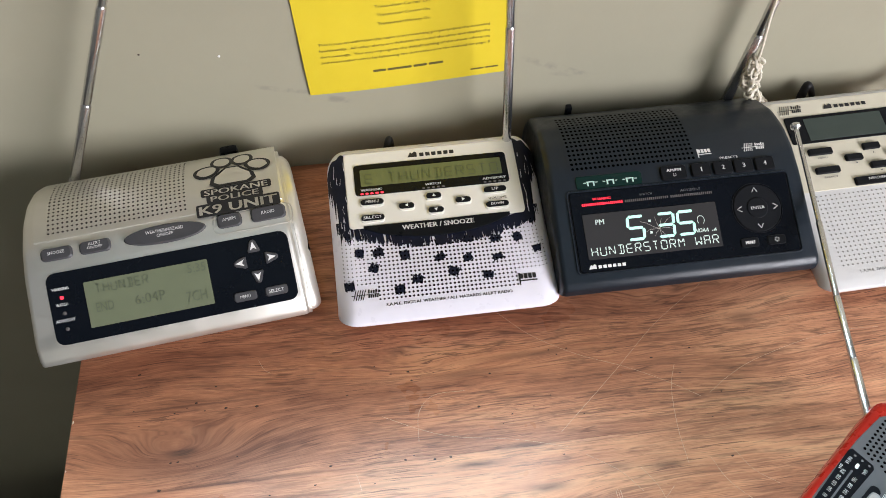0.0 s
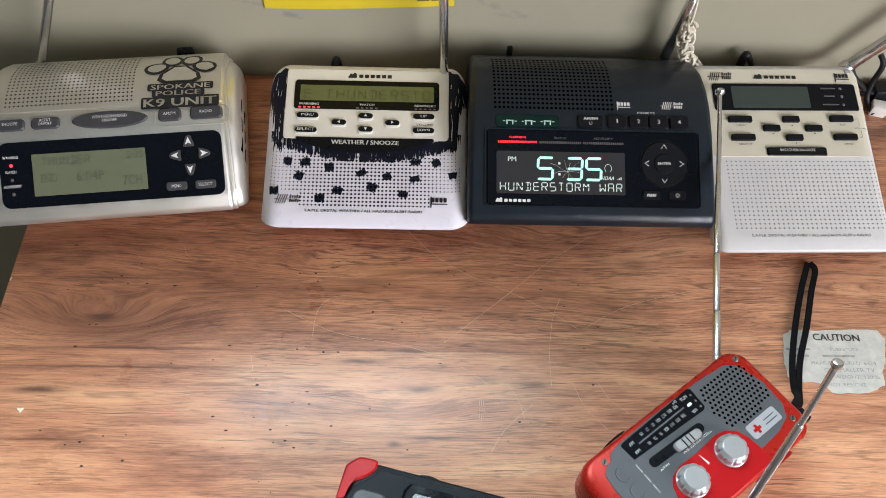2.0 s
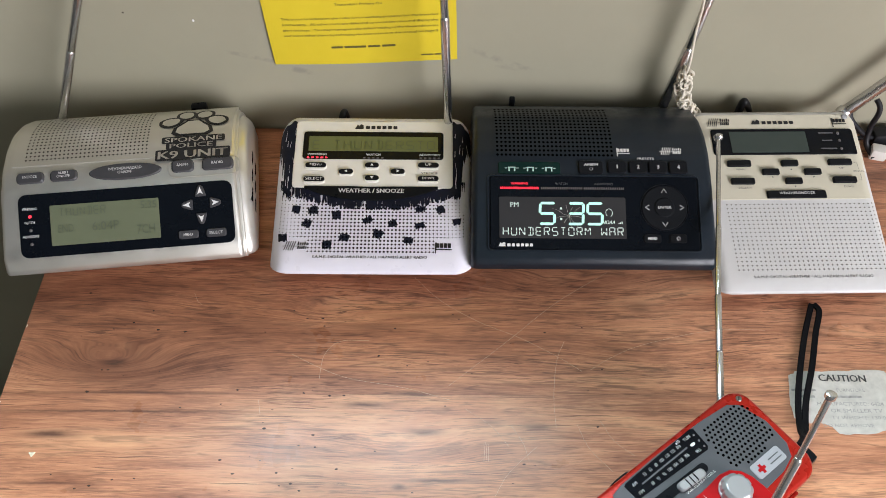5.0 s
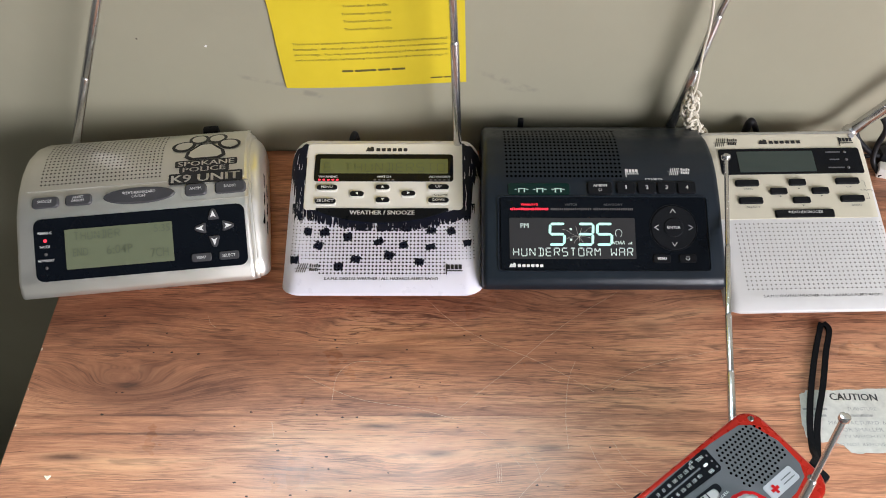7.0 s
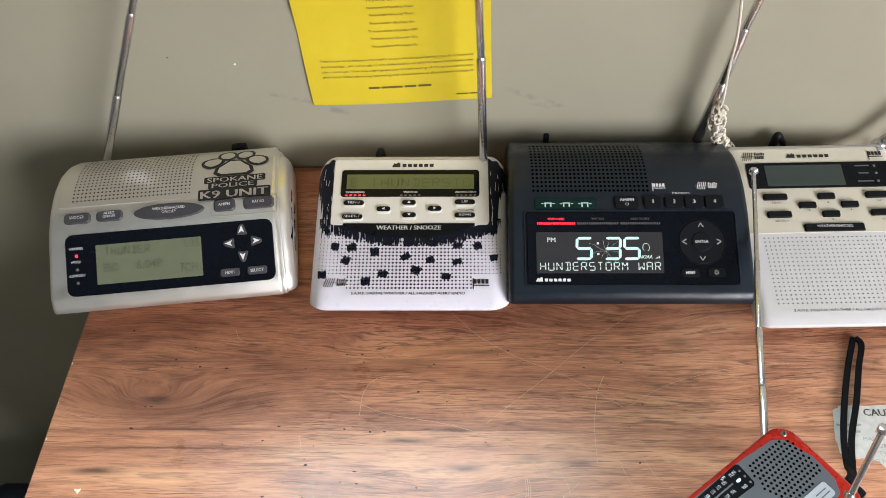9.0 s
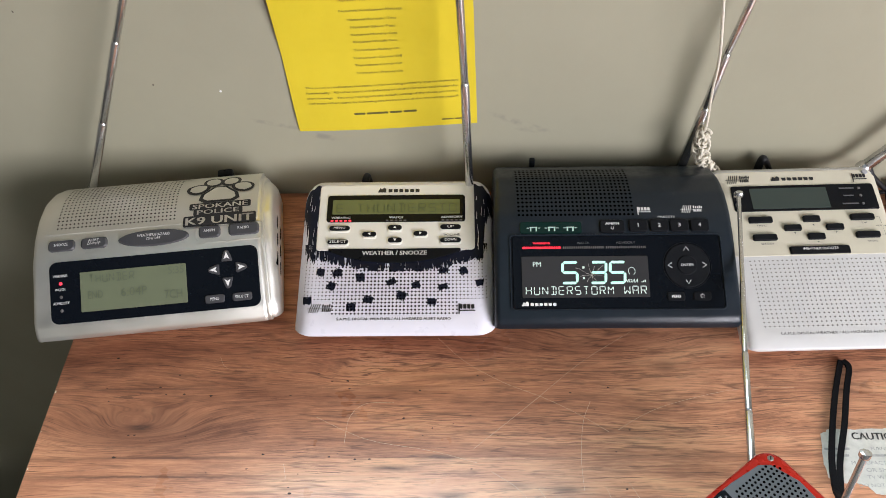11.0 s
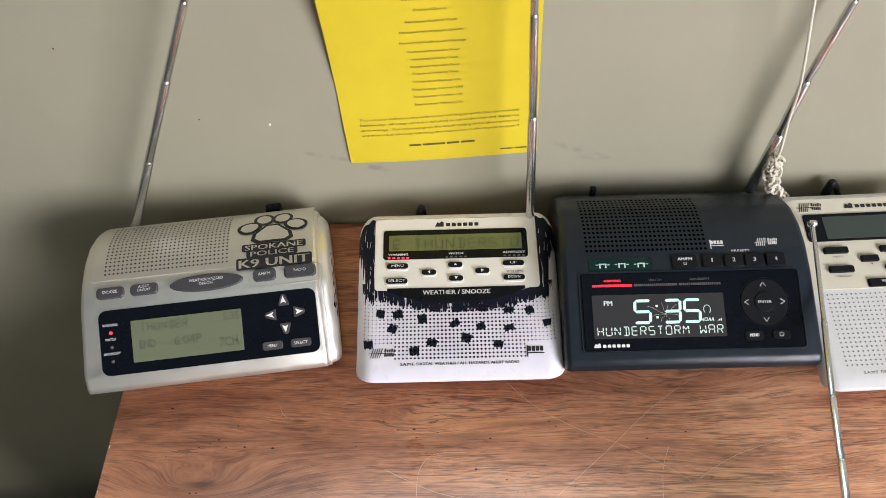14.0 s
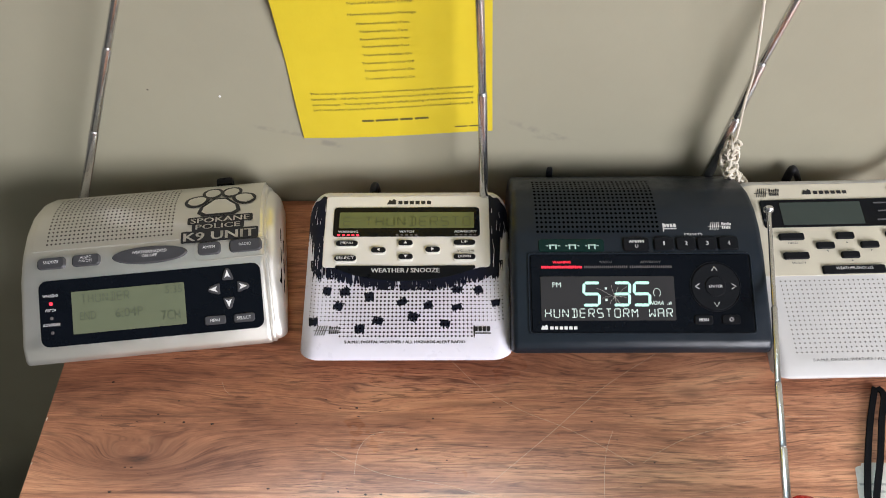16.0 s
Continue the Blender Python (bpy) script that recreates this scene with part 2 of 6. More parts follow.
def wood():
    """Orange-brown oak laminate: grain along x, bent round knots, with dark pores and cloudy tone."""
    m = bpy.data.materials.new("oak_laminate")
    m.use_nodes = True
    nt = m.node_tree
    N, L = nt.nodes.new, nt.links.new
    b = nt.nodes["Principled BSDF"]
    geo = N("ShaderNodeNewGeometry")

    def math_(op, a, c=None):
        n = N("ShaderNodeMath")
        n.operation = op
        for i, v in enumerate((a, c)):
            if v is None:
                continue
            if isinstance(v, (int, float)):
                n.inputs[i].default_value = v
            else:
                L(v, n.inputs[i])
        return n.outputs[0]

    def noise_(vec, scale, detail=5, rough=0.6, dist=0.0):
        n = N("ShaderNodeTexNoise")
        n.inputs["Scale"].default_value = scale
        n.inputs["Detail"].default_value = detail
        n.inputs["Roughness"].default_value = rough
        n.inputs["Distortion"].default_value = dist
        L(vec, n.inputs["Vector"])
        return n.outputs[0]

    def stretch(vec, sx, sy, sz=1.0):
        n = N("ShaderNodeVectorMath")
        n.operation = "MULTIPLY"
        L(vec, n.inputs[0])
        n.inputs[1].default_value = (sx, sy, sz)
        return n.outputs[0]

    def span(val, lo, hi, a, c):
        n = N("ShaderNodeMapRange")
        for k, q in enumerate((lo, hi, a, c)):
            n.inputs[k + 1].default_value = q
        L(val, n.inputs[0])
        return n.outputs[0]

    sep = N("ShaderNodeSeparateXYZ")
    L(geo.outputs["Position"], sep.inputs[0])
    x, y = sep.outputs[0], sep.outputs[1]

    def hump(px, py, kx, ky, rx, ry):
        dx = math_("DIVIDE", math_("SUBTRACT", px, kx), rx)
        dy = math_("DIVIDE", math_("SUBTRACT", py, ky), ry)
        d2 = math_("ADD", math_("MULTIPLY", dx, dx), math_("MULTIPLY", dy, dy))
        return math_("POWER", 2.718, math_("MULTIPLY", d2, -1.0))

    # three boards with their own figure: waves at the back, rings round a knot in the middle, straight grain in front
    wob = noise_(stretch(geo.outputs["Position"], 6, 16), 1.0, 3)
    wob2 = noise_(stretch(geo.outputs["Position"], 9, 22), 1.0, 3)
    rag = math_("MULTIPLY", math_("SUBTRACT", noise_(stretch(geo.outputs["Position"], 30, 60), 1.0, 3), 0.5), 0.004)
    yr = math_("ADD", y, rag)
    front = math_("LESS_THAN", y, -0.1045)
    back = span(yr, -0.050, -0.044, 0.0, 1.0)
    f_mid = math_("ADD", y, math_("MULTIPLY", wob, 0.010))
    for kx, ky, rx, ry, amp in ((-0.146, -0.082, 0.060, 0.018, 0.024), (0.27, -0.075, 0.06, 0.018, 0.008), (0.47, -0.02, 0.07, 0.03, 0.02)):
        f_mid = math_("ADD", f_mid, math_("MULTIPLY", hump(x, y, kx, ky, rx, ry), amp))
    f_back = math_("ADD", y, math_("MULTIPLY", wob2, 0.012))
    for kx, ky, rx, ry, amp in ((0.02, -0.040, 0.075, 0.018, 0.011), (0.20, -0.012, 0.09, 0.018, 0.014), (-0.16, -0.02, 0.05, 0.02, -0.005)):
        f_back = math_("ADD", f_back, math_("MULTIPLY", hump(x, y, kx, ky, rx, ry), amp))
    f_front = math_("ADD", math_("ADD", y, math_("MULTIPLY", wob2, 0.007)), math_("MULTIPLY", hump(x, y, 0.075, -0.150, 0.05, 0.016), 0.008))

    def blend(fac, u, w):
        n = N("ShaderNodeMix")
        n.data_type = "FLOAT"
        L(fac, n.inputs[0])
        L(u, n.inputs[2])
        L(w, n.inputs[3])
        return n.outputs[0]

    flow = blend(front, blend(back, f_mid, f_back), f_front)
    comb = N("ShaderNodeCombineXYZ")
    L(x, comb.inputs[0])
    L(flow, comb.inputs[1])
    L(math_("MULTIPLY", front, 0.7), comb.inputs[2])
    P = comb.outputs[0]

    def ridge(sx, sy, width, k, detail=3):
        """Thin dark lines where a stretched noise passes its middle value."""
        n = noise_(stretch(P, sx, sy), 1.0, detail, 0.5)
        return span(math_("ABSOLUTE", math_("SUBTRACT", n, 0.5)), 0.0, width, k, 0.0)

    grain = noise_(stretch(P, 9, 260), 1.0, 6, 0.68)
    fine = noise_(stretch(P, 60, 1300), 1.0, 3, 0.7)
    broad = noise_(stretch(P, 5.5, 30), 1.0, 5, 0.65, 0.3)
    v = math_("ADD", math_("MULTIPLY", grain, 0.24), math_("ADD", math_("MULTIPLY", broad, 0.56), math_("MULTIPLY", fine, 0.20)))
    v = math_("ADD", v, math_("SUBTRACT", math_("MULTIPLY", front, 0.022), 0.008))
    # the boards behind the seam are darker and redder towards the left end
    v = math_("SUBTRACT", v, math_("MULTIPLY", math_("MULTIPLY", math_("SUBTRACT", 1.0, front), span(x, -0.16, 0.08, 1.0, 0.0)), 0.022))
    ramp = N("ShaderNodeValToRGB")
    cr = ramp.color_ramp
    cr.elements[0].position, cr.elements[0].color = 0.36, (0.205, 0.080, 0.046, 1)
    cr.elements[1].position, cr.elements[1].color = 0.64, (0.750, 0.380, 0.208, 1)
    e = cr.elements.new(0.46)
    e.color = (0.440, 0.178, 0.097, 1)
    e = cr.elements.new(0.53)
    e.color = (0.605, 0.267, 0.146, 1)
    L(v, ramp.inputs[0])
    # long thin growth lines that come and go, and short dark pores
    where = math_("MULTIPLY", span(noise_(stretch(P, 8, 36), 1.0, 4), 0.44, 0.62, 0.10, 1.0), span(front, 0.0, 1.0, 1.0, 0.55))
    broken = math_("MULTIPLY", span(noise_(stretch(P, 30, 160), 1.0, 3), 0.41, 0.51, 0.0, 1.0), math_("MULTIPLY", span(front, 0.0, 1.0, 1.0, 0.85), span(x, -0.12, 0.02, 0.85, 1.0)))
    lines = math_("MULTIPLY", math_("MAXIMUM", ridge(8, 130, 0.036, 0.80), ridge(15, 300, 0.045, 0.50)), broken)
    dash = math_("MAXIMUM", span(noise_(stretch(P, 34, 700), 1.0, 3, 0.6), 0.570, 0.615, 0.0, 0.80), span(noise_(stretch(P, 80, 1500), 1.0, 2, 0.6), 0.58, 0.64, 0.0, 0.50))
    bold = span(noise_(stretch(P, 20, 620), 1.0, 3, 0.55), 0.640, 0.675, 0.0, 0.70)
    seam = math_("MULTIPLY", span(math_("ABSOLUTE", math_("ADD", y, 0.1045)), 0.0, 0.0009, 0.55, 0.0), span(noise_(stretch(geo.outputs["Position"], 40, 2), 1.0, 3), 0.38, 0.55, 0.1, 1.0))
    total = math_("MAXIMUM", math_("MAXIMUM", math_("MULTIPLY", dash, where), math_("MULTIPLY", lines, span(where, 0.0, 0.8, 0.75, 1.0))), math_("MAXIMUM", bold, seam))
    # knots and dark streaks with ragged edges
    px = math_("ADD", x, math_("MULTIPLY", math_("SUBTRACT", noise_(stretch(geo.outputs["Position"], 60, 160), 1.0, 4), 0.5), 0.010))
    py = math_("ADD", y, math_("MULTIPLY", math_("SUBTRACT", noise_(stretch(geo.outputs["Position"], 90, 70), 1.0, 4), 0.5), 0.0026))
    rough_edge = span(grain, 0.36, 0.54, 0.55, 1.1)
    for kx, ky, rx, ry, k in ((-0.142, -0.079, 0.015, 0.0060, 0.95), (-0.146, -0.079, 0.045, 0.018, 0.45), (0.081, -0.104, 0.017, 0.0018, 1.1), (0.046, -0.1129, 0.018, 0.0022, 1.1), (-0.171, -0.136, 0.018, 0.0030, 0.85), (0.0985, -0.168, 0.022, 0.0015, 1.1), (0.073, -0.1725, 0.005, 0.0024, 0.8), (0.089, -0.133, 0.013, 0.0030, 0.75), (0.135, -0.1255, 0.011, 0.0028, 0.6), (0.168, -0.129, 0.013, 0.0026, 0.7), (-0.115, -0.104, 0.055, 0.0014, 0.9), (-0.135, -0.047, 0.055, 0.0011, 0.7), (-0.11, -0.1185, 0.11, 0.0011, 0.8), (0.2035, -0.0840, 0.007, 0.0014, 0.8), (-0.1643, -0.1709, 0.030, 0.0012, 1.0), (0.060, -0.149, 0.020, 0.0014, 0.6), (0.254, -0.029, 0.012, 0.0050, 0.65), (0.0516, -0.048, 0.030, 0.0030, 0.5), (0.095, -0.038, 0.035, 0.0025, 0.6)):
        total = math_("MAXIMUM", total, math_("MULTIPLY", math_("MULTIPLY", hump(px, py, kx, ky, rx, ry), k), rough_edge))
    dark = N("ShaderNodeMix")
    dark.data_type = "RGBA"
    L(total, dark.inputs[0])
    L(ramp.outputs[0], dark.inputs[6])
    dark.inputs[7].default_value = (0.098, 0.043, 0.030, 1)
    # stronger light at the right end, painted into the boards as a paler, yellower tone
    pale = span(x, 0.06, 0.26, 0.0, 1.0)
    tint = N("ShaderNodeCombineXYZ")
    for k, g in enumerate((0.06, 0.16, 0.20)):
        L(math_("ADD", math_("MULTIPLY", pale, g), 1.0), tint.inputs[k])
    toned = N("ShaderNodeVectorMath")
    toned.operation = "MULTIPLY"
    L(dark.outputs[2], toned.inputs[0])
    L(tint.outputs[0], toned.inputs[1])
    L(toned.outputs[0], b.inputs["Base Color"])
    rg = N("ShaderNodeMapRange")
    rg.inputs[1].default_value, rg.inputs[2].default_value = 0.3, 0.7
    rg.inputs[3].default_value, rg.inputs[4].default_value = 0.26, 0.36
    L(noise_(geo.outputs["Position"], 18, 4), rg.inputs[0])
    L(rg.outputs[0], b.inputs["Roughness"])
    b.inputs["Specular IOR Level"].default_value = 0.33
    bp = N("ShaderNodeBump")
    bp.inputs["Strength"].default_value = 0.10
    bp.inputs["Distance"].default_value = 0.0006
    L(grain, bp.inputs["Height"])
    L(bp.outputs[0], b.inputs["Normal"])
    return m


M_WOOD = wood()


# ---- mesh helpers ----
def link_mesh(name, bm, material, smooth=None):
    me = bpy.data.meshes.new(name)
    bm.normal_update()
    bm.to_mesh(me)
    bm.free()
    for m in material if isinstance(material, (list, tuple)) else [material]:
        me.materials.append(m)
    if smooth is not None:
        me.shade_smooth()
        me.set_sharp_from_angle(angle=radians(smooth))
    return new(name, me)


WORD = [0]


def word_layer(bm):
    return bm.faces.layers.int.get("word") or bm.faces.layers.int.new("word")


def mark(bm, first):
    """Gives all faces from number first on one word number."""
    lay = word_layer(bm)
    WORD[0] += 1
    bm.faces.ensure_lookup_table()
    for f in bm.faces[first:]:
        f[lay] = WORD[0]


def part(name, bm, material, parent, label="", smooth=35):
    lay = bm.faces.layers.int.get("word")
    ids = sorted({f[lay] for f in bm.faces}) if lay else []
    for k in ids[1:]:
        one = bm.copy()
        l2 = one.faces.layers.int.get("word")
        bmesh.ops.delete(one, geom=[f for f in one.faces if f[l2] != k], context="FACES")
        piece = link_mesh(name, one, material, smooth)
        piece.parent = parent
        if label:
            piece["label"] = label
    if len(ids) > 1:
        bmesh.ops.delete(bm, geom=[f for f in bm.faces if f[lay] != ids[0]], context="FACES")
    ob = link_mesh(name, bm, material, smooth)
    ob.parent = parent
    if label:
        ob["label"] = label
    return ob


def base(name, m, label, category, group=""):
    ob = new(name)
    ob.empty_display_size = 0.03
    ob.matrix_world = m
    return tagged(ob, label, category, group)


def box_bm(x0, x1, y0, y1, z0, z1, bevel=0.0, bm=None):
    own = bmesh.new()
    r = bmesh.ops.create_cube(own, size=1)
    for v in r["verts"]:
        v.co = Vector(((x0 + x1) / 2 + v.co.x * (x1 - x0), (y0 + y1) / 2 + v.co.y * (y1 - y0), (z0 + z1) / 2 + v.co.z * (z1 - z0)))
    if bevel:
        bmesh.ops.bevel(own, geom=own.edges[:], offset=bevel, segments=2, affect="EDGES", profile=0.6)
    if bm is None:
        return own
    me = bpy.data.meshes.new("tmp")
    own.to_mesh(me)
    own.free()
    bm.from_mesh(me)
    bpy.data.meshes.remove(me)
    return bm


def tube_bm(points, radius, sides=10, bm=None, closed=False):
    """A round tube along points; radius may be one number or one for each point."""
    bm = bm or bmesh.new()
    pts = [Vector(p) for p in points]
    rad = radius if isinstance(radius, (list, tuple)) else [radius] * len(pts)
    rings, up = [], None
    for i, p in enumerate(pts):
        a, c = pts[max(i - 1, 0)], pts[min(i + 1, len(pts) - 1)]
        if closed:
            a, c = pts[i - 1], pts[(i + 1) % len(pts)]
        d = (c - a)
        if d.length < 1e-9:
            d = pts[-1] - pts[0]
        d.normalize()
        if up is None:
            up = Vector((0, 0, 1)) if abs(d.z) < 0.9 else Vector((1, 0, 0))
        s = d.cross(up).normalized()
        up = s.cross(d).normalized()
        rings.append([bm.verts.new(p + (s * math.cos(2 * math.pi * k / sides) + up * math.sin(2 * math.pi * k / sides)) * rad[i]) for k in range(sides)])
    n = len(rings)
    for i in range(n if closed else n - 1):
        a, c = rings[i], rings[(i + 1) % n]
        for k in range(sides):
            bm.faces.new((a[k], a[(k + 1) % sides], c[(k + 1) % sides], c[k]))
    if not closed:
        bm.faces.new(rings[0][::-1])
        bm.faces.new(rings[-1])
    return bm


def spline(points, n=8):
    """Catmull-Rom points through the given ones."""
    p = [Vector(q) for q in points]
    p = [p[0] * 2 - p[1]] + p + [p[-1] * 2 - p[-2]]
    out = []
    for i in range(1, len(p) - 2):
        a, b, c, d = p[i - 1:i + 3]
        for k in range(n):
            t = k / n
            out.append(0.5 * ((2 * b) + (c - a) * t + (2 * a - 5 * b + 4 * c - d) * t * t + (3 * b - a - 3 * c + d) * t ** 3))
    out.append(p[-2])
    return out


def rounded(w, h, r, n=4):
    """A rounded rectangle round the origin, counterclockwise."""
    r = min(r, w / 2 - 1e-6, h / 2 - 1e-6)
    out = []
    for cx, cy, a0 in ((w / 2 - r, h / 2 - r, 0), (-w / 2 + r, h / 2 - r, 90), (-w / 2 + r, -h / 2 + r, 180), (w / 2 - r, -h / 2 + r, 270)):
        for k in range(n + 1):
            a = radians(a0 + 90 * k / n)
            out.append((cx + r * math.cos(a), cy + r * math.sin(a)))
    return out


def ellipse(rx, ry, n=28):
    return [(rx * math.cos(2 * math.pi * k / n), ry * math.sin(2 * math.pi * k / n)) for k in range(n)]


def moved(outline, x, s, turn=0.0):
    c, q = math.cos(radians(turn)), math.sin(radians(turn))
    return [(x + px * c - py * q, s + px * q + py * c) for px, py in outline]


class Shell:
    """A case whose side profile (y, z) is drawn out along x, with rounded ends; at() gives places on its skin."""

    def __init__(self, profile, half, r, soft=0.35, taper=0.0, anchor=(0, 0.0), under=0.0):
        self.poly = [Vector(p) for p in profile]
        self.half, self.r, self.taper, self.under = half, r, taper, under
        self.mid = (profile[0][0] + profile[-1][0]) / 2
        self.lengths = [0.0]
        for a, b in zip(self.poly, self.poly[1:]):
            self.lengths.append(self.lengths[-1] + (b - a).length)
        shift = anchor[1] - self.lengths[anchor[0]]
        self.lengths = [s + shift for s in self.lengths]
        dense = [self.poly[0]]
        for a, b, c in zip(self.poly, self.poly[1:], self.poly[2:]):
            d = min((b - a).length, (c - b).length, 0.012) * soft
            p, q = b + (a - b).normalized() * d, b + (c - b).normalized() * d
            for k in range(5):
                t = k / 4
                dense.append(p * (1 - t) ** 2 + b * 2 * t * (1 - t) + q * t * t)
        dense.append(self.poly[-1])
        self.dense = dense
        self.normals = []
        for i in range(len(dense)):
            d = (dense[min(i + 1, len(dense) - 1)] - dense[max(i - 1, 0)]).normalized()
            self.normals.append(Vector((-d.y, d.x)))

    def on(self, s):
        s = min(max(s, self.lengths[0]), self.lengths[-1] - 1e-6)
        i = max(k for k in range(len(self.lengths)) if self.lengths[k] <= s)
        i = min(i, len(self.poly) - 2)
        p = self.poly[i].lerp(self.poly[i + 1], (s - self.lengths[i]) / (self.lengths[i + 1] - self.lengths[i]))
        best = None
        for k in range(len(self.dense) - 1):
            a, b = self.dense[k], self.dense[k + 1]
            w = min(max((p - a).dot(b - a) / max((b - a).length_squared, 1e-12), 0), 1)
            q = a.lerp(b, w)
            d = (q - p).length_squared
            if best is None or d < best[0]:
                best = (d, q, self.normals[k].lerp(self.normals[k + 1], w).normalized())
        return best[1], best[2]

    def inset(self, x):
        e = abs(x) - (self.half - self.r)
        if e <= 0:
            return 0.0
        return self.r * (1 - math.sqrt(max(1 - min(e / self.r, 1) ** 2, 0)))

    def tuck(self, p, d):
        """The profile's point drawn in by d towards the middle and down."""
        k = min(max((p.y - 0.004) / 0.02, 0.0), 1.0)
        return Vector((p.x + max(min((self.mid - p.x) / 0.03, 1.0), -1.0) * d, p.y - d * k * 0.8))

    def at(self, x, s, h=0.0):
        p, n = self.on(s)
        p = self.tuck(p, self.inset(x)) + n * h
        return Vector((x, p.x, p.y))

    def body(self, steps=5):
        bm = bmesh.new()
        xs = []
        for k in range(steps + 1):
            xs.append(self.half - self.r + self.r * math.sin(math.pi / 2 * k / steps))
        xs = [-x for x in xs[::-1]] + xs
        rings = []
        floor_z = self.poly[0].y
        for x in xs:
            d = self.inset(x)
            ring = []
            for p, n in zip(self.dense, self.normals):
                q = self.tuck(p, d)
                low = self.under * max(1 - (p.y - 0.004) / 0.014, 0.0)
                ring.append(bm.verts.new((x * (1 - self.taper * max(q.x - 0.02, 0)) * (1 - low), q.x, max(q.y, floor_z))))
            rings.append(ring)
        m = len(self.dense)
        for a, b in zip(rings, rings[1:]):
            for k in range(m - 1):
                bm.faces.new((a[k], b[k], b[k + 1], a[k + 1]))
            bm.faces.new((a[m - 1], b[m - 1], b[0], a[0]))
        bm.faces.new(rings[0])
        bm.faces.new(rings[-1][::-1])
        bmesh.ops.recalc_face_normals(bm, faces=bm.faces[:])
        return bm

    def slab(self, outline, h, low=-0.0015, edge=0.0004, dish=0.0, bm=None):
        """A raised piece on the skin: its outline in (x, s), its height over the skin, with a bevelled rim."""
        bm = bm or bmesh.new()
        cx = sum(p[0] for p in outline) / len(outline)
        cy = sum(p[1] for p in outline) / len(outline)
        def ring(f, hh):
            out = []
            for px, py in outline:
                dx, dy = cx - px, cy - py
                d = math.hypot(dx, dy) or 1
                k = min(f / d, 0.9)
                out.append(bm.verts.new(self.at(px + dx * k, py + dy * k, hh)))
            return out
        a, b, c = ring(0, low), ring(0, h - edge), ring(edge, h)
        n = len(outline)
        for u, v in ((a, b), (b, c)):
            for k in range(n):
                bm.faces.new((u[k], u[(k + 1) % n], v[(k + 1) % n], v[k]))
        mid = bm.verts.new(self.at(cx, cy, h - dish))
        for k in range(n):
            bm.faces.new((c[k], c[(k + 1) % n], mid))
        bmesh.ops.recalc_face_normals(bm, faces=bm.faces[:])
        return bm

    def flat(self, outline, h, bm=None):
        """A thin print on the skin."""
        bm = bm or bmesh.new()
        f = bm.faces.new([bm.verts.new(self.at(px, py, h)) for px, py in outline])
        f.normal_update()
        return bm

    def sheet(self, x0, x1, s_low, s_high, nx, ns, h, bm=None):
        """A print that bends with the skin; s_low and s_high are functions of x."""
        bm = bm or bmesh.new()
        g = []
        for i in range(nx + 1):
            x = x0 + (x1 - x0) * i / nx
            a, b = s_low(x), s_high(x)
            g.append([bm.verts.new(self.at(x, a + (b - a) * j / ns, h)) for j in range(ns + 1)])
        for i in range(nx):
            for j in range(ns):
                bm.faces.new((g[i][j], g[i + 1][j], g[i + 1][j + 1], g[i][j + 1]))
        return bm


FONT_CACHE = {}


def text_mesh(body):
    """Triangles of a line of built-in font, centred, 1 high for capitals."""
    if body not in FONT_CACHE:
        cu = bpy.data.curves.new("line", "FONT")
        cu.body, cu.align_x, cu.size, cu.resolution_u = body, "LEFT", 1.0, 2
        ob = new("line", cu)
        dg = bpy.context.evaluated_depsgraph_get()
        me = bpy.data.meshes.new_from_object(ob.evaluated_get(dg))
        vs = [(v.co.x, v.co.y) for v in me.vertices]
        fs = [tuple(p.vertices) for p in me.polygons]
        bpy.data.objects.remove(ob)
        bpy.data.curves.remove(cu)
        bpy.data.meshes.remove(me)
        x0, x1 = min(v[0] for v in vs), max(v[0] for v in vs)
        cap = 0.69
        FONT_CACHE[body] = ([((v[0] - (x0 + x1) / 2) / (x1 - x0), v[1] / cap - 0.5) for v in vs], fs)
    return FONT_CACHE[body]


def write(bm, place, body, x, y, width, height, turn=0.0, slant=0.0, bold=0.0):
    """Adds a line of text to bm; place(x, y) gives the 3D point. bold: a second copy set off by that much."""
    vs, fs = text_mesh(body)
    word_layer(bm)
    first = len(bm.faces)
    c, q = math.cos(radians(turn)), math.sin(radians(turn))
    for off in ((0, bold, -bold) if bold else (0,)):
        vv = []
        for vx, vy in vs:
            px, py = vx * width + vy * height * slant + off, vy * height
            vv.append(bm.verts.new(place(x + px * c - py * q, y + px * q + py * c)))
        for f in fs:
            bm.faces.new([vv[i] for i in f])
    mark(bm, first)
    return bm


SEG14 = {"H": "bcefpq", "U": "bcdef", "N": "bcefhm", "D": "abcdil", "E": "adefpq", "R": "abefpqm", "S": "acdfpq", "T": "ail", "O": "abcdef", "M": "bcefhj", "W": "bcefkm", "A": "abcefpq", "C": "adef", "G": "acdefq", "I": "adil", "V": "efkj"}


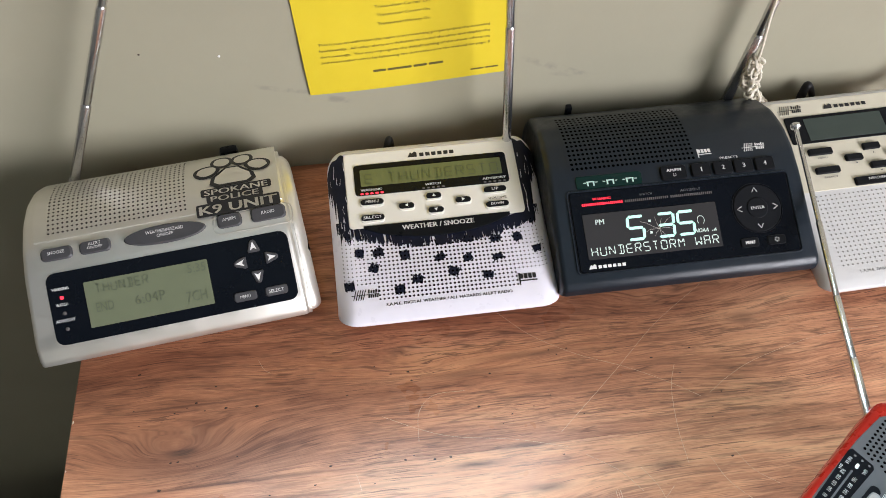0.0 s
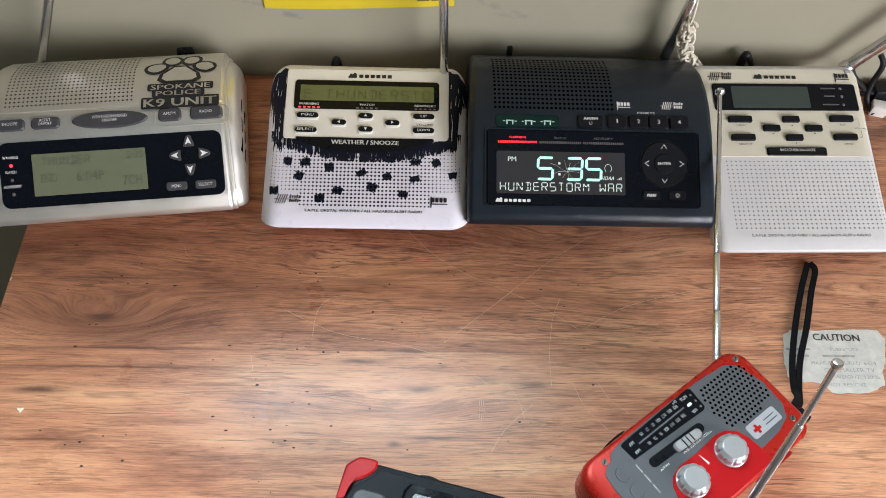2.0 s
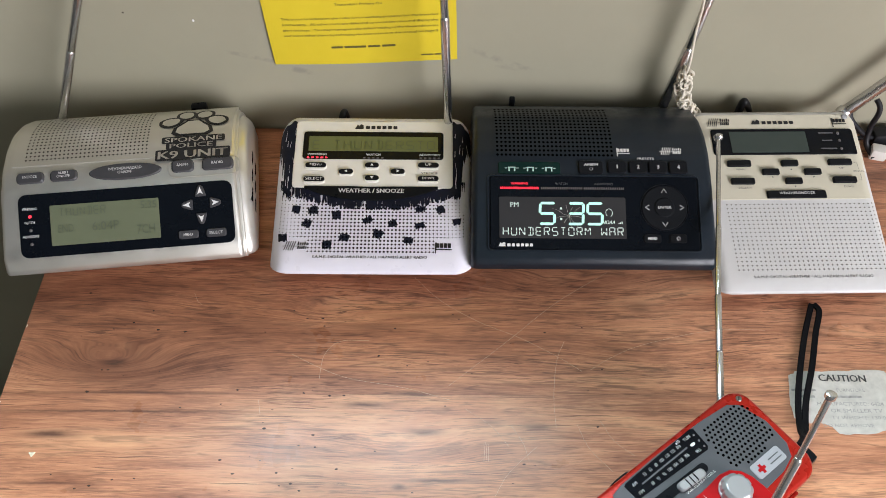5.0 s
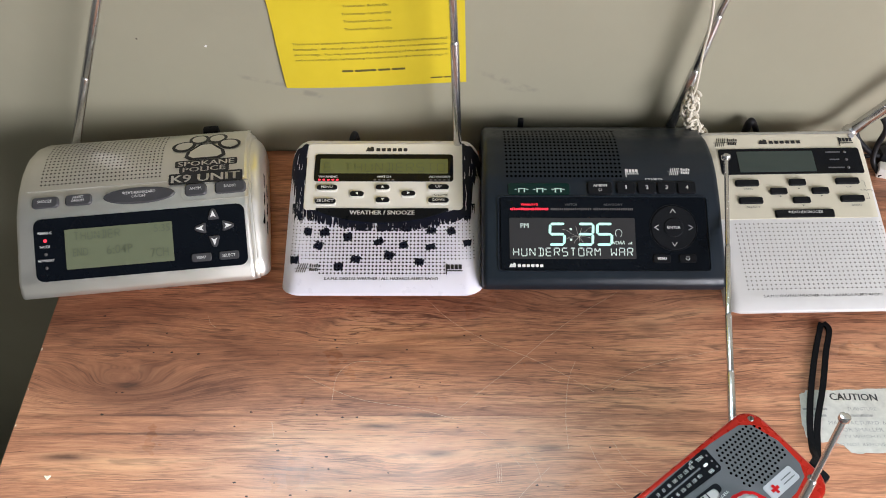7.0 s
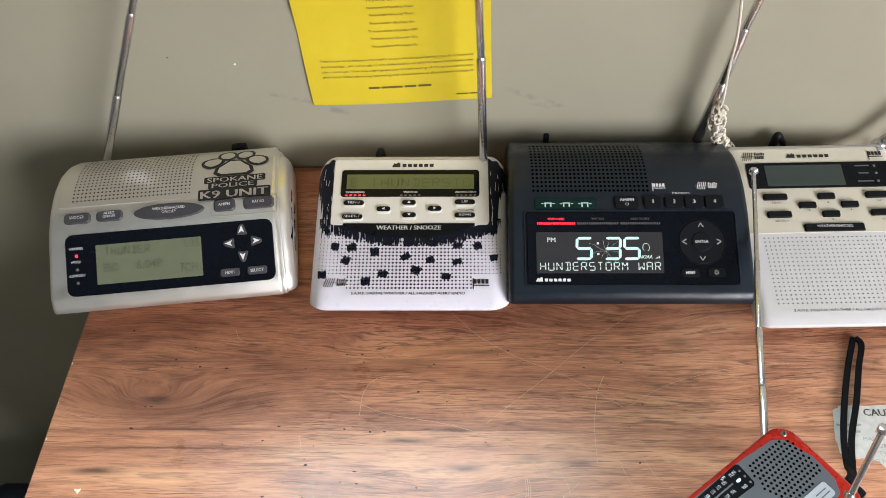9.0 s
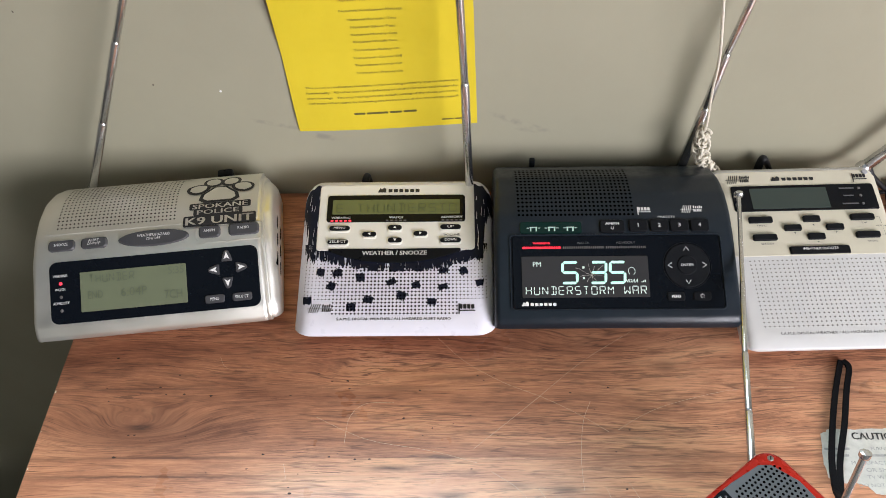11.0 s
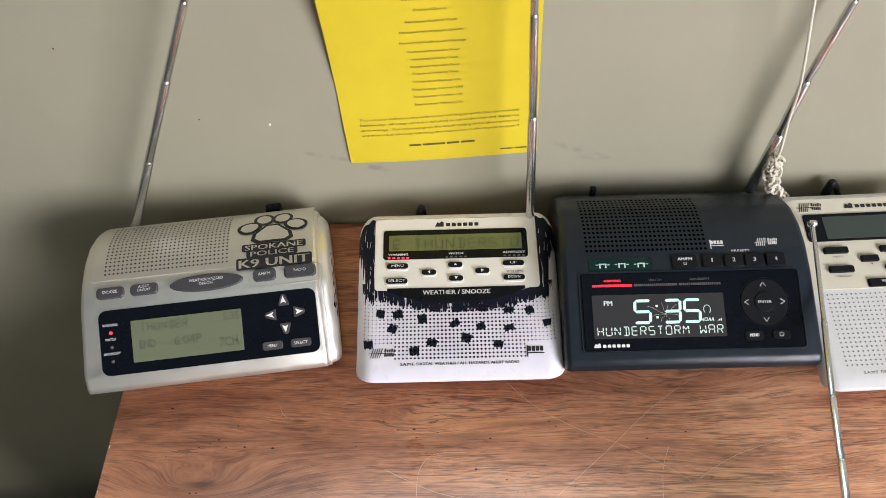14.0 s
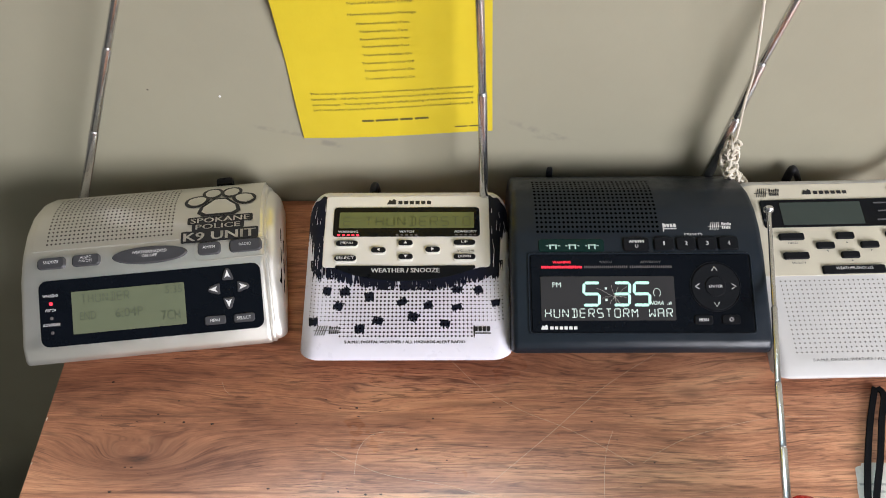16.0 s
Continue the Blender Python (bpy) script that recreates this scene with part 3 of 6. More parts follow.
def segments(bm, place, body, x, y, width, height, thick):
    """A line of fourteen-segment characters, centred at (x, y)."""
    word_layer(bm)
    first = len(bm.faces)
    step = width / len(body)
    w, h = step * 0.64 / 2, height / 2
    bars = {"a": (-w, h, w, h), "d": (-w, -h, w, -h), "b": (w, h, w, 0), "c": (w, 0, w, -h), "f": (-w, h, -w, 0), "e": (-w, 0, -w, -h), "p": (-w, 0, 0, 0), "q": (0, 0, w, 0),
            "h": (-w, h, 0, 0), "j": (w, h, 0, 0), "k": (-w, -h, 0, 0), "m": (w, -h, 0, 0), "i": (0, h, 0, 0), "l": (0, 0, 0, -h)}
    for k, ch in enumerate(body):
        cx = x - width / 2 + step * (k + 0.5)
        for b in SEG14.get(ch, ""):
            x0, y0, x1, y1 = bars[b]
            d = Vector((x1 - x0, y1 - y0))
            ln = d.length
            d.normalize()
            n = Vector((-d.y, d.x)) * thick / 2
            a0, a1 = Vector((cx + x0, y + y0)) + d * ln * 0.10, Vector((cx + x0, y + y0)) + d * ln * 0.90
            bm.faces.new([bm.verts.new(place(*q)) for q in (a0 - n, a1 - n, a1 + n, a0 + n)])
    mark(bm, first)
    return bm


# ---- room ----
W, E, S, H = ROOM
T = 0.12


def setting(name, bm, material, label, category, smooth=None):
    return tagged(link_mesh(name, bm, material, smooth), label, category, kind="structure")


setting("floor", box_bm(W - T, E + T, S - T, WALL + T, -0.1, 0.0), M_FLOOR, "dark carpeted floor in deep shade", "floor")
setting("ceiling", box_bm(W - T, E + T, S - T, WALL + T, H, H + 0.1), M_CEIL, "unseen ceiling, kept dark to weaken bounced light", "ceiling")
bm = box_bm(W - T, WIN2[0], WALL, WALL + T, 0.0, H)
box_bm(WIN2[1], E + T, WALL, WALL + T, 0.0, H, bm=bm)
box_bm(WIN2[0], WIN2[1], WALL, WALL + T, 0.0, WIN2[2], bm=bm)
box_bm(WIN2[0], WIN2[1], WALL, WALL + T, WIN2[3], H, bm=bm)
setting("wall_north", bm, M_WALL, "greenish unseen beige wall, kept light to brighten the radio fronts with faint scuffs", "wall")
win = tagged(new("window_2"), "white framed window over the desk", "window", kind="structure")
bm = box_bm(WIN2[0] + 0.002, WIN2[0] + 0.04, WALL + 0.06, WALL + 0.10, WIN2[2] + 0.002, WIN2[3] - 0.002)
box_bm(WIN2[1] - 0.04, WIN2[1] - 0.002, WALL + 0.06, WALL + 0.10, WIN2[2] + 0.002, WIN2[3] - 0.002, bm=bm)
box_bm(WIN2[0] + 0.04, WIN2[1] - 0.04, WALL + 0.06, WALL + 0.10, WIN2[2] + 0.002, WIN2[2] + 0.04, bm=bm)
box_bm(WIN2[0] + 0.04, WIN2[1] - 0.04, WALL + 0.06, WALL + 0.10, WIN2[3] - 0.04, WIN2[3] - 0.002, bm=bm)
part("window_frame", bm, M_FRAME, win)
# Unseen sill, made this deep to shade the desk close to the wall.
part("shading_sill", box_bm(WIN2[0] - 0.05, WIN2[1] + 0.05, WALL - 0.112, WALL - 0.001, WIN2[2] - 0.028, WIN2[2] - 0.003, 0.004), M_FRAME, win)
setting("wall_west", box_bm(W - T, W, S, WALL, 0.0, H), M_WALLDARK, "unseen side wall, kept dark to cut bounced light", "wall")
setting("wall_south", box_bm(W - T, E + T, S - T, S, 0.0, H), M_WALL_S, "unseen beige wall, kept light to brighten the radio fronts", "wall")
bm = box_bm(E, E + T, S, WIN[0], 0.0, H)
box_bm(E, E + T, WIN[1], WALL, 0.0, H, bm=bm)
box_bm(E, E + T, WIN[0], WIN[1], 0.0, WIN[2], bm=bm)
box_bm(E, E + T, WIN[0], WIN[1], WIN[3], H, bm=bm)
setting("wall_east", bm, M_WALLDARK, "unseen side wall with a window, kept dark to cut bounced light", "wall")
win = tagged(new("window_1"), "white framed window that lets daylight in", "window", kind="structure")
bm = box_bm(E + 0.05, E + 0.09, WIN[0] + 0.002, WIN[0] + 0.045, WIN[2] + 0.002, WIN[3] - 0.002)
box_bm(E + 0.05, E + 0.09, WIN[1] - 0.045, WIN[1] - 0.002, WIN[2] + 0.002, WIN[3] - 0.002, bm=bm)
box_bm(E + 0.05, E + 0.09, WIN[0] + 0.045, WIN[1] - 0.045, WIN[2] + 0.002, WIN[2] + 0.045, bm=bm)
box_bm(E + 0.05, E + 0.09, WIN[0] + 0.045, WIN[1] - 0.045, WIN[3] - 0.045, WIN[3] - 0.002, bm=bm)
part("window_frame", bm, M_FRAME, win)

# ---- desk ----
DX0, DX1, DY0 = -0.215, 0.86, -0.345
desk = base("desk", pose(0, 0, 0), "orange-brown oak laminate furniture top, scratched and dusty", "desk")
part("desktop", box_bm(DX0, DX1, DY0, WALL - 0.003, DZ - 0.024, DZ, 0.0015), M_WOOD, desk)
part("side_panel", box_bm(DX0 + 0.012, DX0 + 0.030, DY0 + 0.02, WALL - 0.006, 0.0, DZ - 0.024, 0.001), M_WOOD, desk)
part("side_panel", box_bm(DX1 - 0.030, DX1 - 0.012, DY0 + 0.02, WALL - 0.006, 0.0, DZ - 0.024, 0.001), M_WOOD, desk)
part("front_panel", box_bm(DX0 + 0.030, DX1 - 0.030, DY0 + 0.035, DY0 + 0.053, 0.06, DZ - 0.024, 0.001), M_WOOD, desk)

# ---- radios ----
P1 = [(0.046, 0.002), (0.0210, 0.0128), (0.0112, 0.0152), (0.0122, 0.0200), (0.0176, 0.028), (0.0577, 0.056), (0.075, 0.0632), (0.095, 0.0662), (0.115, 0.0645), (0.134, 0.0568), (0.1505, 0.0445), (0.162, 0.030), (0.165, 0.004)]
P2 = [(0.034, 0.002), (0.0040, 0.0130), (-0.0104, 0.0155), (-0.0112, 0.0189), (-0.005, 0.0215), (0.0, 0.023), (0.1245, 0.0488), (0.1305, 0.0455), (0.133, 0.004)]
P3 = [(0.034, 0.002), (0.0060, 0.0125), (-0.0062, 0.0175), (-0.0060, 0.0245), (-0.003, 0.0285), (0.055, 0.056), (0.075, 0.063), (0.095, 0.0655), (0.115, 0.0635), (0.135, 0.055), (0.15, 0.043), (0.158, 0.028), (0.16, 0.004)]
P4 = [(0.034, 0.002), (0.0050, 0.0125), (-0.0108, 0.0148), (-0.0116, 0.0186), (-0.005, 0.0215), (0.0, 0.023), (0.146, 0.0537), (0.152, 0.050), (0.154, 0.004)]
S1, S2 = Shell(P1, 0.0905, 0.004, anchor=(5, 0.0756), taper=0.35), Shell(P2, 0.0795, 0.015, anchor=(5, 0.0291), under=0.10)
S3, S4 = Shell(P3, 0.0955, 0.005, anchor=(5, 0.0901), taper=0.25), Shell(P4, 0.0705, 0.010, anchor=(5, 0.0291), under=0.12)


def perforation(name, bm, material, parent, label=""):
    return tagged(part(name, bm, material, parent, label), kind="stuff")


def feet(parent, half, y0, y1, inset=0.014):
    for x in (-half + inset, half - inset):
        for y in (y0, y1):
            bm = bmesh.new()
            bmesh.ops.create_cone(bm, cap_ends=True, segments=14, radius1=0.0045, radius2=0.005, depth=0.006, matrix=Matrix.Translation((x, y, 0.003)))
            part("rubber_foot", bm, M_BLACK, parent)


def holes(shell, cells, radius, h=0.00018, sides=7):
    """Speaker holes as one mesh: cells are (x, s, size)."""
    verts, faces = [], []
    for x, s, k in cells:
        n0 = len(verts)
        for j in range(sides):
            a = 2 * math.pi * j / sides
            verts.append(shell.at(x + radius * k * math.cos(a), s + radius * k * math.sin(a), h))
        faces.append(tuple(range(n0, n0 + sides)))
    bm = bmesh.new()
    me = bpy.data.meshes.new("tmp")
    me.from_pydata(verts, [], faces)
    bm.from_mesh(me)
    bpy.data.meshes.remove(me)
    return bm


def bar_logo(bm, shell, x, s, w, h, z, lead=True):
    """A maker's mark reduced to plain shapes: a peaked block and small bars."""
    word_layer(bm)
    first = len(bm.faces)
    if lead:
        shell.flat([(x - w / 2, s - h / 2), (x - w / 2 + w * 0.2, s - h / 2), (x - w / 2 + w * 0.2, s + h * 0.35), (x - w / 2 + w * 0.15, s + h * 0.62), (x - w / 2 + w * 0.10, s + h * 0.2), (x - w / 2 + w * 0.06, s + h * 0.5)], z, bm)
        mark(bm, first)
    n = 6
    x0 = x - w / 2 + w * 0.235
    step = (w * 0.765) / n
    for k in range(n):
        shell.flat(moved(rounded(step * 0.72, h * 0.72, h * 0.1, 2), x0 + step * (k + 0.5), s - h * 0.12), z, bm)
        mark(bm, len(bm.faces) - 1)
    return bm


def alert_logo(bm, shell, x, s, w, z):
    """Slanted strokes with two short bars beside them."""
    word_layer(bm)
    first = len(bm.faces)
    h = w * 0.42
    for k in range(5):
        q = x - w / 2 + w * 0.09 * k
        shell.flat([(q, s - h / 2), (q + w * 0.035, s - h / 2), (q + w * 0.16, s + h / 2), (q + w * 0.125, s + h / 2)], z, bm)
    for j, ww in ((0.55, 0.46), (-0.35, 0.40)):
        for k in range(5):
            q = x + w * 0.06 + w * ww * (k + 0.2) / 5
            shell.flat([(q, s + h * (j * 0.5 - 0.17)), (q + w * 0.06, s + h * (j * 0.5 - 0.17)), (q + w * 0.08, s + h * (j * 0.5 + (0.2 if k in (0, 3) else 0.1))), (q + w * 0.02, s + h * (j * 0.5 + (0.2 if k in (0, 3) else 0.1)))], z, bm)
    shell.flat([(x - w * 0.55, s - h * 0.08), (x + w * 0.5, s - h * 0.04), (x + w * 0.5, s + h * 0.02), (x - w * 0.55, s - h * 0.02)], z, bm)
    mark(bm, first)
    return bm


def noaa_logo(bm, shell, x, s, w, z):
    """A block of short bars over an underline with a small round mark."""
    word_layer(bm)
    first = len(bm.faces)
    h = w * 0.5
    for k in range(4):
        shell.flat(moved(rounded(w * 0.19, h * 0.6, h * 0.06, 2), x - w * 0.36 + w * 0.24 * k, s + h * 0.1), z, bm)
    shell.flat([(x - w / 2, s - h * 0.5), (x + w / 2, s - h * 0.5), (x + w / 2, s - h * 0.36), (x - w / 2, s - h * 0.36)], z, bm)
    shell.flat([(x - w * 0.5, s - h * 0.95), (x - w * 0.44, s - h * 0.95), (x - w * 0.4, s + h * 0.5), (x - w * 0.5, s + h * 0.5)], z, bm)
    mark(bm, first)
    return bm


def antenna(parent, points, radii, label="chrome telescopic antenna", knuckle=True, tip=0.0):
    """A telescopic aerial: tube sections with collars at the joints."""
    pts = [Vector(p) for p in points]
    ant = None
    for i, (a, b) in enumerate(zip(pts, pts[1:])):
        r = radii[i]
        d = (b - a).normalized()
        prof = [a, a + d * 0.0006, b - d * 0.0016, b - d * 0.0010, b]
        rr = [r * 0.92, r, r, r * 0.93, r * 0.72]
        bm = tube_bm(prof, rr, 16)
        if i == 0:
            ant = part("antenna", bm, M_CHROME, parent, label, 40)
        else:
            part("antenna_section", bm, M_CHROME, ant, "", 40)
    if knuckle:
        d = (pts[1] - pts[0]).normalized()
        part("antenna_collar", tube_bm([pts[0] - d * 0.006, pts[0] - d * 0.001, pts[0], pts[0] + d * 0.002], [radii[0] * 1.25, radii[0] * 1.3, radii[0] * 1.1, radii[0]], 16), M_CHROME, ant, "", 40)
    if tip:
        d = (pts[-1] - pts[-2]).normalized()
        part("antenna_tip", tube_bm([pts[-1] - d * 0.001, pts[-1], pts[-1] + d * 0.0025, pts[-1] + d * 0.003], [tip * 0.7, tip, tip, tip * 0.75], 16), M_CHROME, ant, "", 40)
    return ant


def local(m, *points):
    inv = m.inverted()
    return [inv @ Vector(p) for p in points]


# ---- silver alert radio ----
def silver_radio():
    m = pose(-0.1371, -0.0154, DZ, 0, 0, 6.4)
    r = base("weather_radio", m, "silver weather alert radio with black display panel and paw sticker", "radio", "weather radios on the desk")
    sh = S1
    bm = sh.body()
    bmesh.ops.translate(bm, verts=bm.verts[:], vec=(-0.005, 0, 0))
    part("case", bm, M_SILVER, r)
    feet(r, 0.0945, 0.03, 0.15, 0.024)
    # domed ends set back behind a groove
    def taper_in(bm):
        for v in bm.verts:
            v.co.x *= 1 - 0.35 * max(v.co.y - 0.02, 0)

    inner = Shell([(p[0] + (0.0055 if p[0] < 0.08 else -0.006), max(p[1] - 0.004, 0.004)) for p in P1], 0.012, 0.0085)
    bm = inner.body(6)
    bmesh.ops.translate(bm, verts=bm.verts[:], vec=(0.0825, 0, 0))
    taper_in(bm)
    cap = part("end_cap", bm, M_SILVER, r)
    groove = Shell([(p[0] + (0.0025 if p[0] < 0.08 else -0.003), max(p[1] - 0.0022, 0.004)) for p in P1], 0.0018, 0.001)
    bm = groove.body(2)
    bmesh.ops.translate(bm, verts=bm.verts[:], vec=(0.0855, 0, 0))
    taper_in(bm)
    part("groove", bm, M_SILVER, r, "recessed seam before the end cap")
    for k in range(3):
        for j in range(2):
            bm = box_bm(0.0935, 0.0947, 0.052 + 0.02 * k, 0.065 + 0.02 * k, 0.020 + j * 0.014, 0.0235 + j * 0.014)
            taper_in(bm)
            part("vent_slot", bm, M_HOLE, cap)
    # raised top field with grille and sticker
    bm = bmesh.new()
    sh.sheet(-0.0855, 0.0815, lambda x: 0.0985, lambda x: 0.170, 4, 26, 0.0009, bm)
    edge = [e for e in bm.edges if e.is_boundary]
    ex = bmesh.ops.extrude_edge_only(bm, edges=edge)
    for v in (g for g in ex["geom"] if isinstance(g, bmesh.types.BMVert)):
        n = Vector((0, v.co.y - 0.09, v.co.z)).normalized()
        v.co -= n * 0.002
    bmesh.ops.recalc_face_normals(bm, faces=bm.faces[:])
    field = part("top_field", bm, M_SILVER, r)
    cells = []
    for j in range(17):
        s = 0.1036 + (0.160 - 0.1036) * j / 16
        for i in range(30):
            x = -0.0755 + (0.0156 + 0.0755) * i / 29
            cells.append((x, s, 1))
    perforation("speaker_grid", holes(sh, cells, 0.00074, 0.0011), M_HOLE, field)
    # buttons
    def button(x, s, w, h, words, rad=0.003, size=0.0022, outline=None):
        b = part("button", sh.slab(moved(outline or rounded(w, h, rad), x, s), 0.0022, edge=0.0012), M_RUBBER, r, "dark grey rubber button")
        t = bmesh.new()
        for k, line in enumerate(words):
            write(t, lambda a, c: sh.at(a, c, 0.00235), line, x, s + ((len(words) - 1) / 2 - k) * size * 1.35 + 0.0006, min(w * 0.72, len(line) * size * 0.82), size)
        if words:
            part("lettering", t, M_WPRINT, b)
        return b
    button(-0.071, 0.0883, 0.0205, 0.0088, ["SNOOZE"])
    button(-0.046, 0.0885, 0.0205, 0.0088, ["ALERT", "ON/OFF"], size=0.002)
    button(0.0002, 0.0884, 0.055, 0.0134, ["WEATHER/HAZARD", "ON/OFF"], outline=ellipse(0.0275, 0.0067))
    rim = bmesh.new()
    o = moved(rounded(0.0545, 0.0145, 0.005), 0.0598, 0.0878)
    tube_bm([sh.at(a, c, 0.0002) for a, c in o], 0.0004, 6, rim, closed=True)
    part("button_surround", rim, M_SILVER, r)
    button(0.0437, 0.0892, 0.017, 0.0098, ["AM/FM"])
    button(0.0705, 0.0893, 0.024, 0.0098, ["RADIO"])
    # front panel
    panel = part("front_panel", sh.slab(moved(rounded(0.161, 0.0485, 0.006), -0.0002, 0.0511), 0.0008, edge=0.0005), M_GLOSS, r, "glossy black front panel")
    lcd = part("display", sh.slab(moved(rounded(0.0815, 0.031, 0.0008), -0.0166, 0.0502), 0.0012, edge=0.0002), M_LCD1, panel, "unlit grey-green liquid crystal display")
    pl = lambda a, c: sh.at(a, c, 0.00135)
    t = bmesh.new()
    write(t, pl, "5:35", 0.0165, 0.0612, 0.012, 0.0058)
    write(t, pl, "7CH", 0.0135, 0.0425, 0.0135, 0.0070)
    write(t, pl, "6:04P", -0.0165, 0.0475, 0.020, 0.0068)
    write(t, pl, "END", -0.046, 0.0475, 0.0115, 0.0062)
    segments(t, pl, "THUNDER", -0.033, 0.0600, 0.036, 0.0060, 0.0008)
    part("display_text", t, M_SEG, panel)
    t = bmesh.new()
    pz = lambda a, c: sh.at(a, c, 0.00095)
    for word, s in (("WARNING", 0.0643), ("WATCH", 0.0537), ("ADVISORY", 0.0431)):
        write(t, pz, word, -0.0728 + (0.0005 if word != "WATCH" else 0), s, 0.0019 * len(word) * 0.82, 0.0021)
    part("lettering", t, M_WPRINT, panel)
    for s, mt in ((0.0584, M_REDLED), (0.0478, M_OFFLED), (0.0373, M_OFFLED)):
        part("indicator_light", sh.slab(moved(ellipse(0.0013, 0.0013, 12), -0.0722, s), 0.0014, edge=0.0006), mt, panel, "lit red indicator light" if mt is M_REDLED else "")
    for (x, s, turn) in ((0.0561, 0.0683, 0), (0.0457, 0.0581, 90), (0.0669, 0.0587, -90), (0.0559, 0.0472, 180)):
        o = moved([(-0.0038, -0.0042), (0.0038, -0.0042), (0.0042, -0.003), (0.0022, 0.0032), (0.0009, 0.0045), (-0.0009, 0.0045), (-0.0022, 0.0032), (-0.0042, -0.003)], x, s, turn)
        b = part("arrow_button", sh.slab(o, 0.0018, edge=0.0007), M_RUBBER, panel)
        part("arrow_print", sh.flat(moved([(-0.0023, -0.0026), (0, -0.0013), (0.0023, -0.0026), (0, 0.0032)], x, s, turn), 0.00195), M_WPRINT, b)
    for x, word in ((0.0449, "MENU"), (0.0661, "SELECT")):
        b = part("button", sh.slab(moved(rounded(0.0155, 0.0066, 0.002), x, 0.0354), 0.0018, edge=0.0008), M_RUBBER, panel)
        t = bmesh.new()
        write(t, lambda a, c: sh.at(a, c, 0.00195), word, x, 0.0354, 0.0019 * len(word) * 0.9, 0.0022)
        part("lettering", t, M_WPRINT, b)
    # paw sticker
    sz = 0.0013
    st = bmesh.new()
    ring = lambda cx, cy, rx, ry, turn: sh.flat(moved(ellipse(rx, ry), cx, cy, turn), sz + 0.0003 * (cy - 0.13), st)
    toes = ((0.0322, 0.1355, 0.0098, 0.0078, 22), (0.0428, 0.1464, 0.0082, 0.0096, 8), (0.0574, 0.1464, 0.0082, 0.0096, -8), (0.0682, 0.1355, 0.0098, 0.0078, -22))
    for tt in toes:
        ring(*tt)
    pad = [(-0.0165, -0.006), (-0.012, -0.0095), (0.012, -0.0095), (0.0165, -0.006), (0.015, 0.0005), (0.009, 0.006), (0.005, 0.0105), (-0.005, 0.0105), (-0.009, 0.006), (-0.015, 0.0005)]
    sh.flat(moved(pad, 0.0500, 0.1265), sz + 0.00004, st)
    for x, s, w, h in ((0.0515, 0.1133, 0.049, 0.0066), (0.0500, 0.1075, 0.039, 0.0066), (0.0515, 0.0993, 0.0575, 0.0100)):
        sh.flat(moved(rounded(w, h, 0.0014), x, s), sz + 0.00002, st)
    decal = part("paw_sticker", st, M_PRINT, r, "black paw print sticker with silver lettering")
    t = bmesh.new()
    for cx, cy, rx, ry, turn in toes:
        sh.flat(moved(ellipse(rx * 0.70, ry * 0.70), cx, cy, turn), sz + 0.0002, t)
    sh.flat(moved([(a * 0.80, c * 0.80) for a, c in pad], 0.0500, 0.1268), sz + 0.0002, t)
    po = lambda a, c: sh.at(a, c, sz + 0.0002)
    write(t, po, "SPOKANE", 0.0515, 0.1132, 0.044, 0.0044, bold=0.0002)
    write(t, po, "POLICE", 0.0500, 0.1075, 0.033, 0.0042, bold=0.0002)
    write(t, po, "K9 UNIT", 0.0515, 0.0993, 0.053, 0.0068, bold=0.0004)
    part("sticker_print", t, M_SILVER, decal)
    # aerial and plug
    a = local(m, (-0.2215, 0.130, 0.7925), (-0.1880, 0.130, 0.866), (-0.1530, 0.130, 0.942), (-0.1240, 0.130, 1.004), (-0.0800, 0.130, 1.098))
    antenna(r, a, [0.0036, 0.0033, 0.0029, 0.0025])
    # plain black box for the dark plug behind the case
    bm = box_bm(0.040, 0.054, 0.150, 0.158, 0.034, 0.0475, 0.003)
    part("rear_plug", bm, M_BLACK, r)
    return r


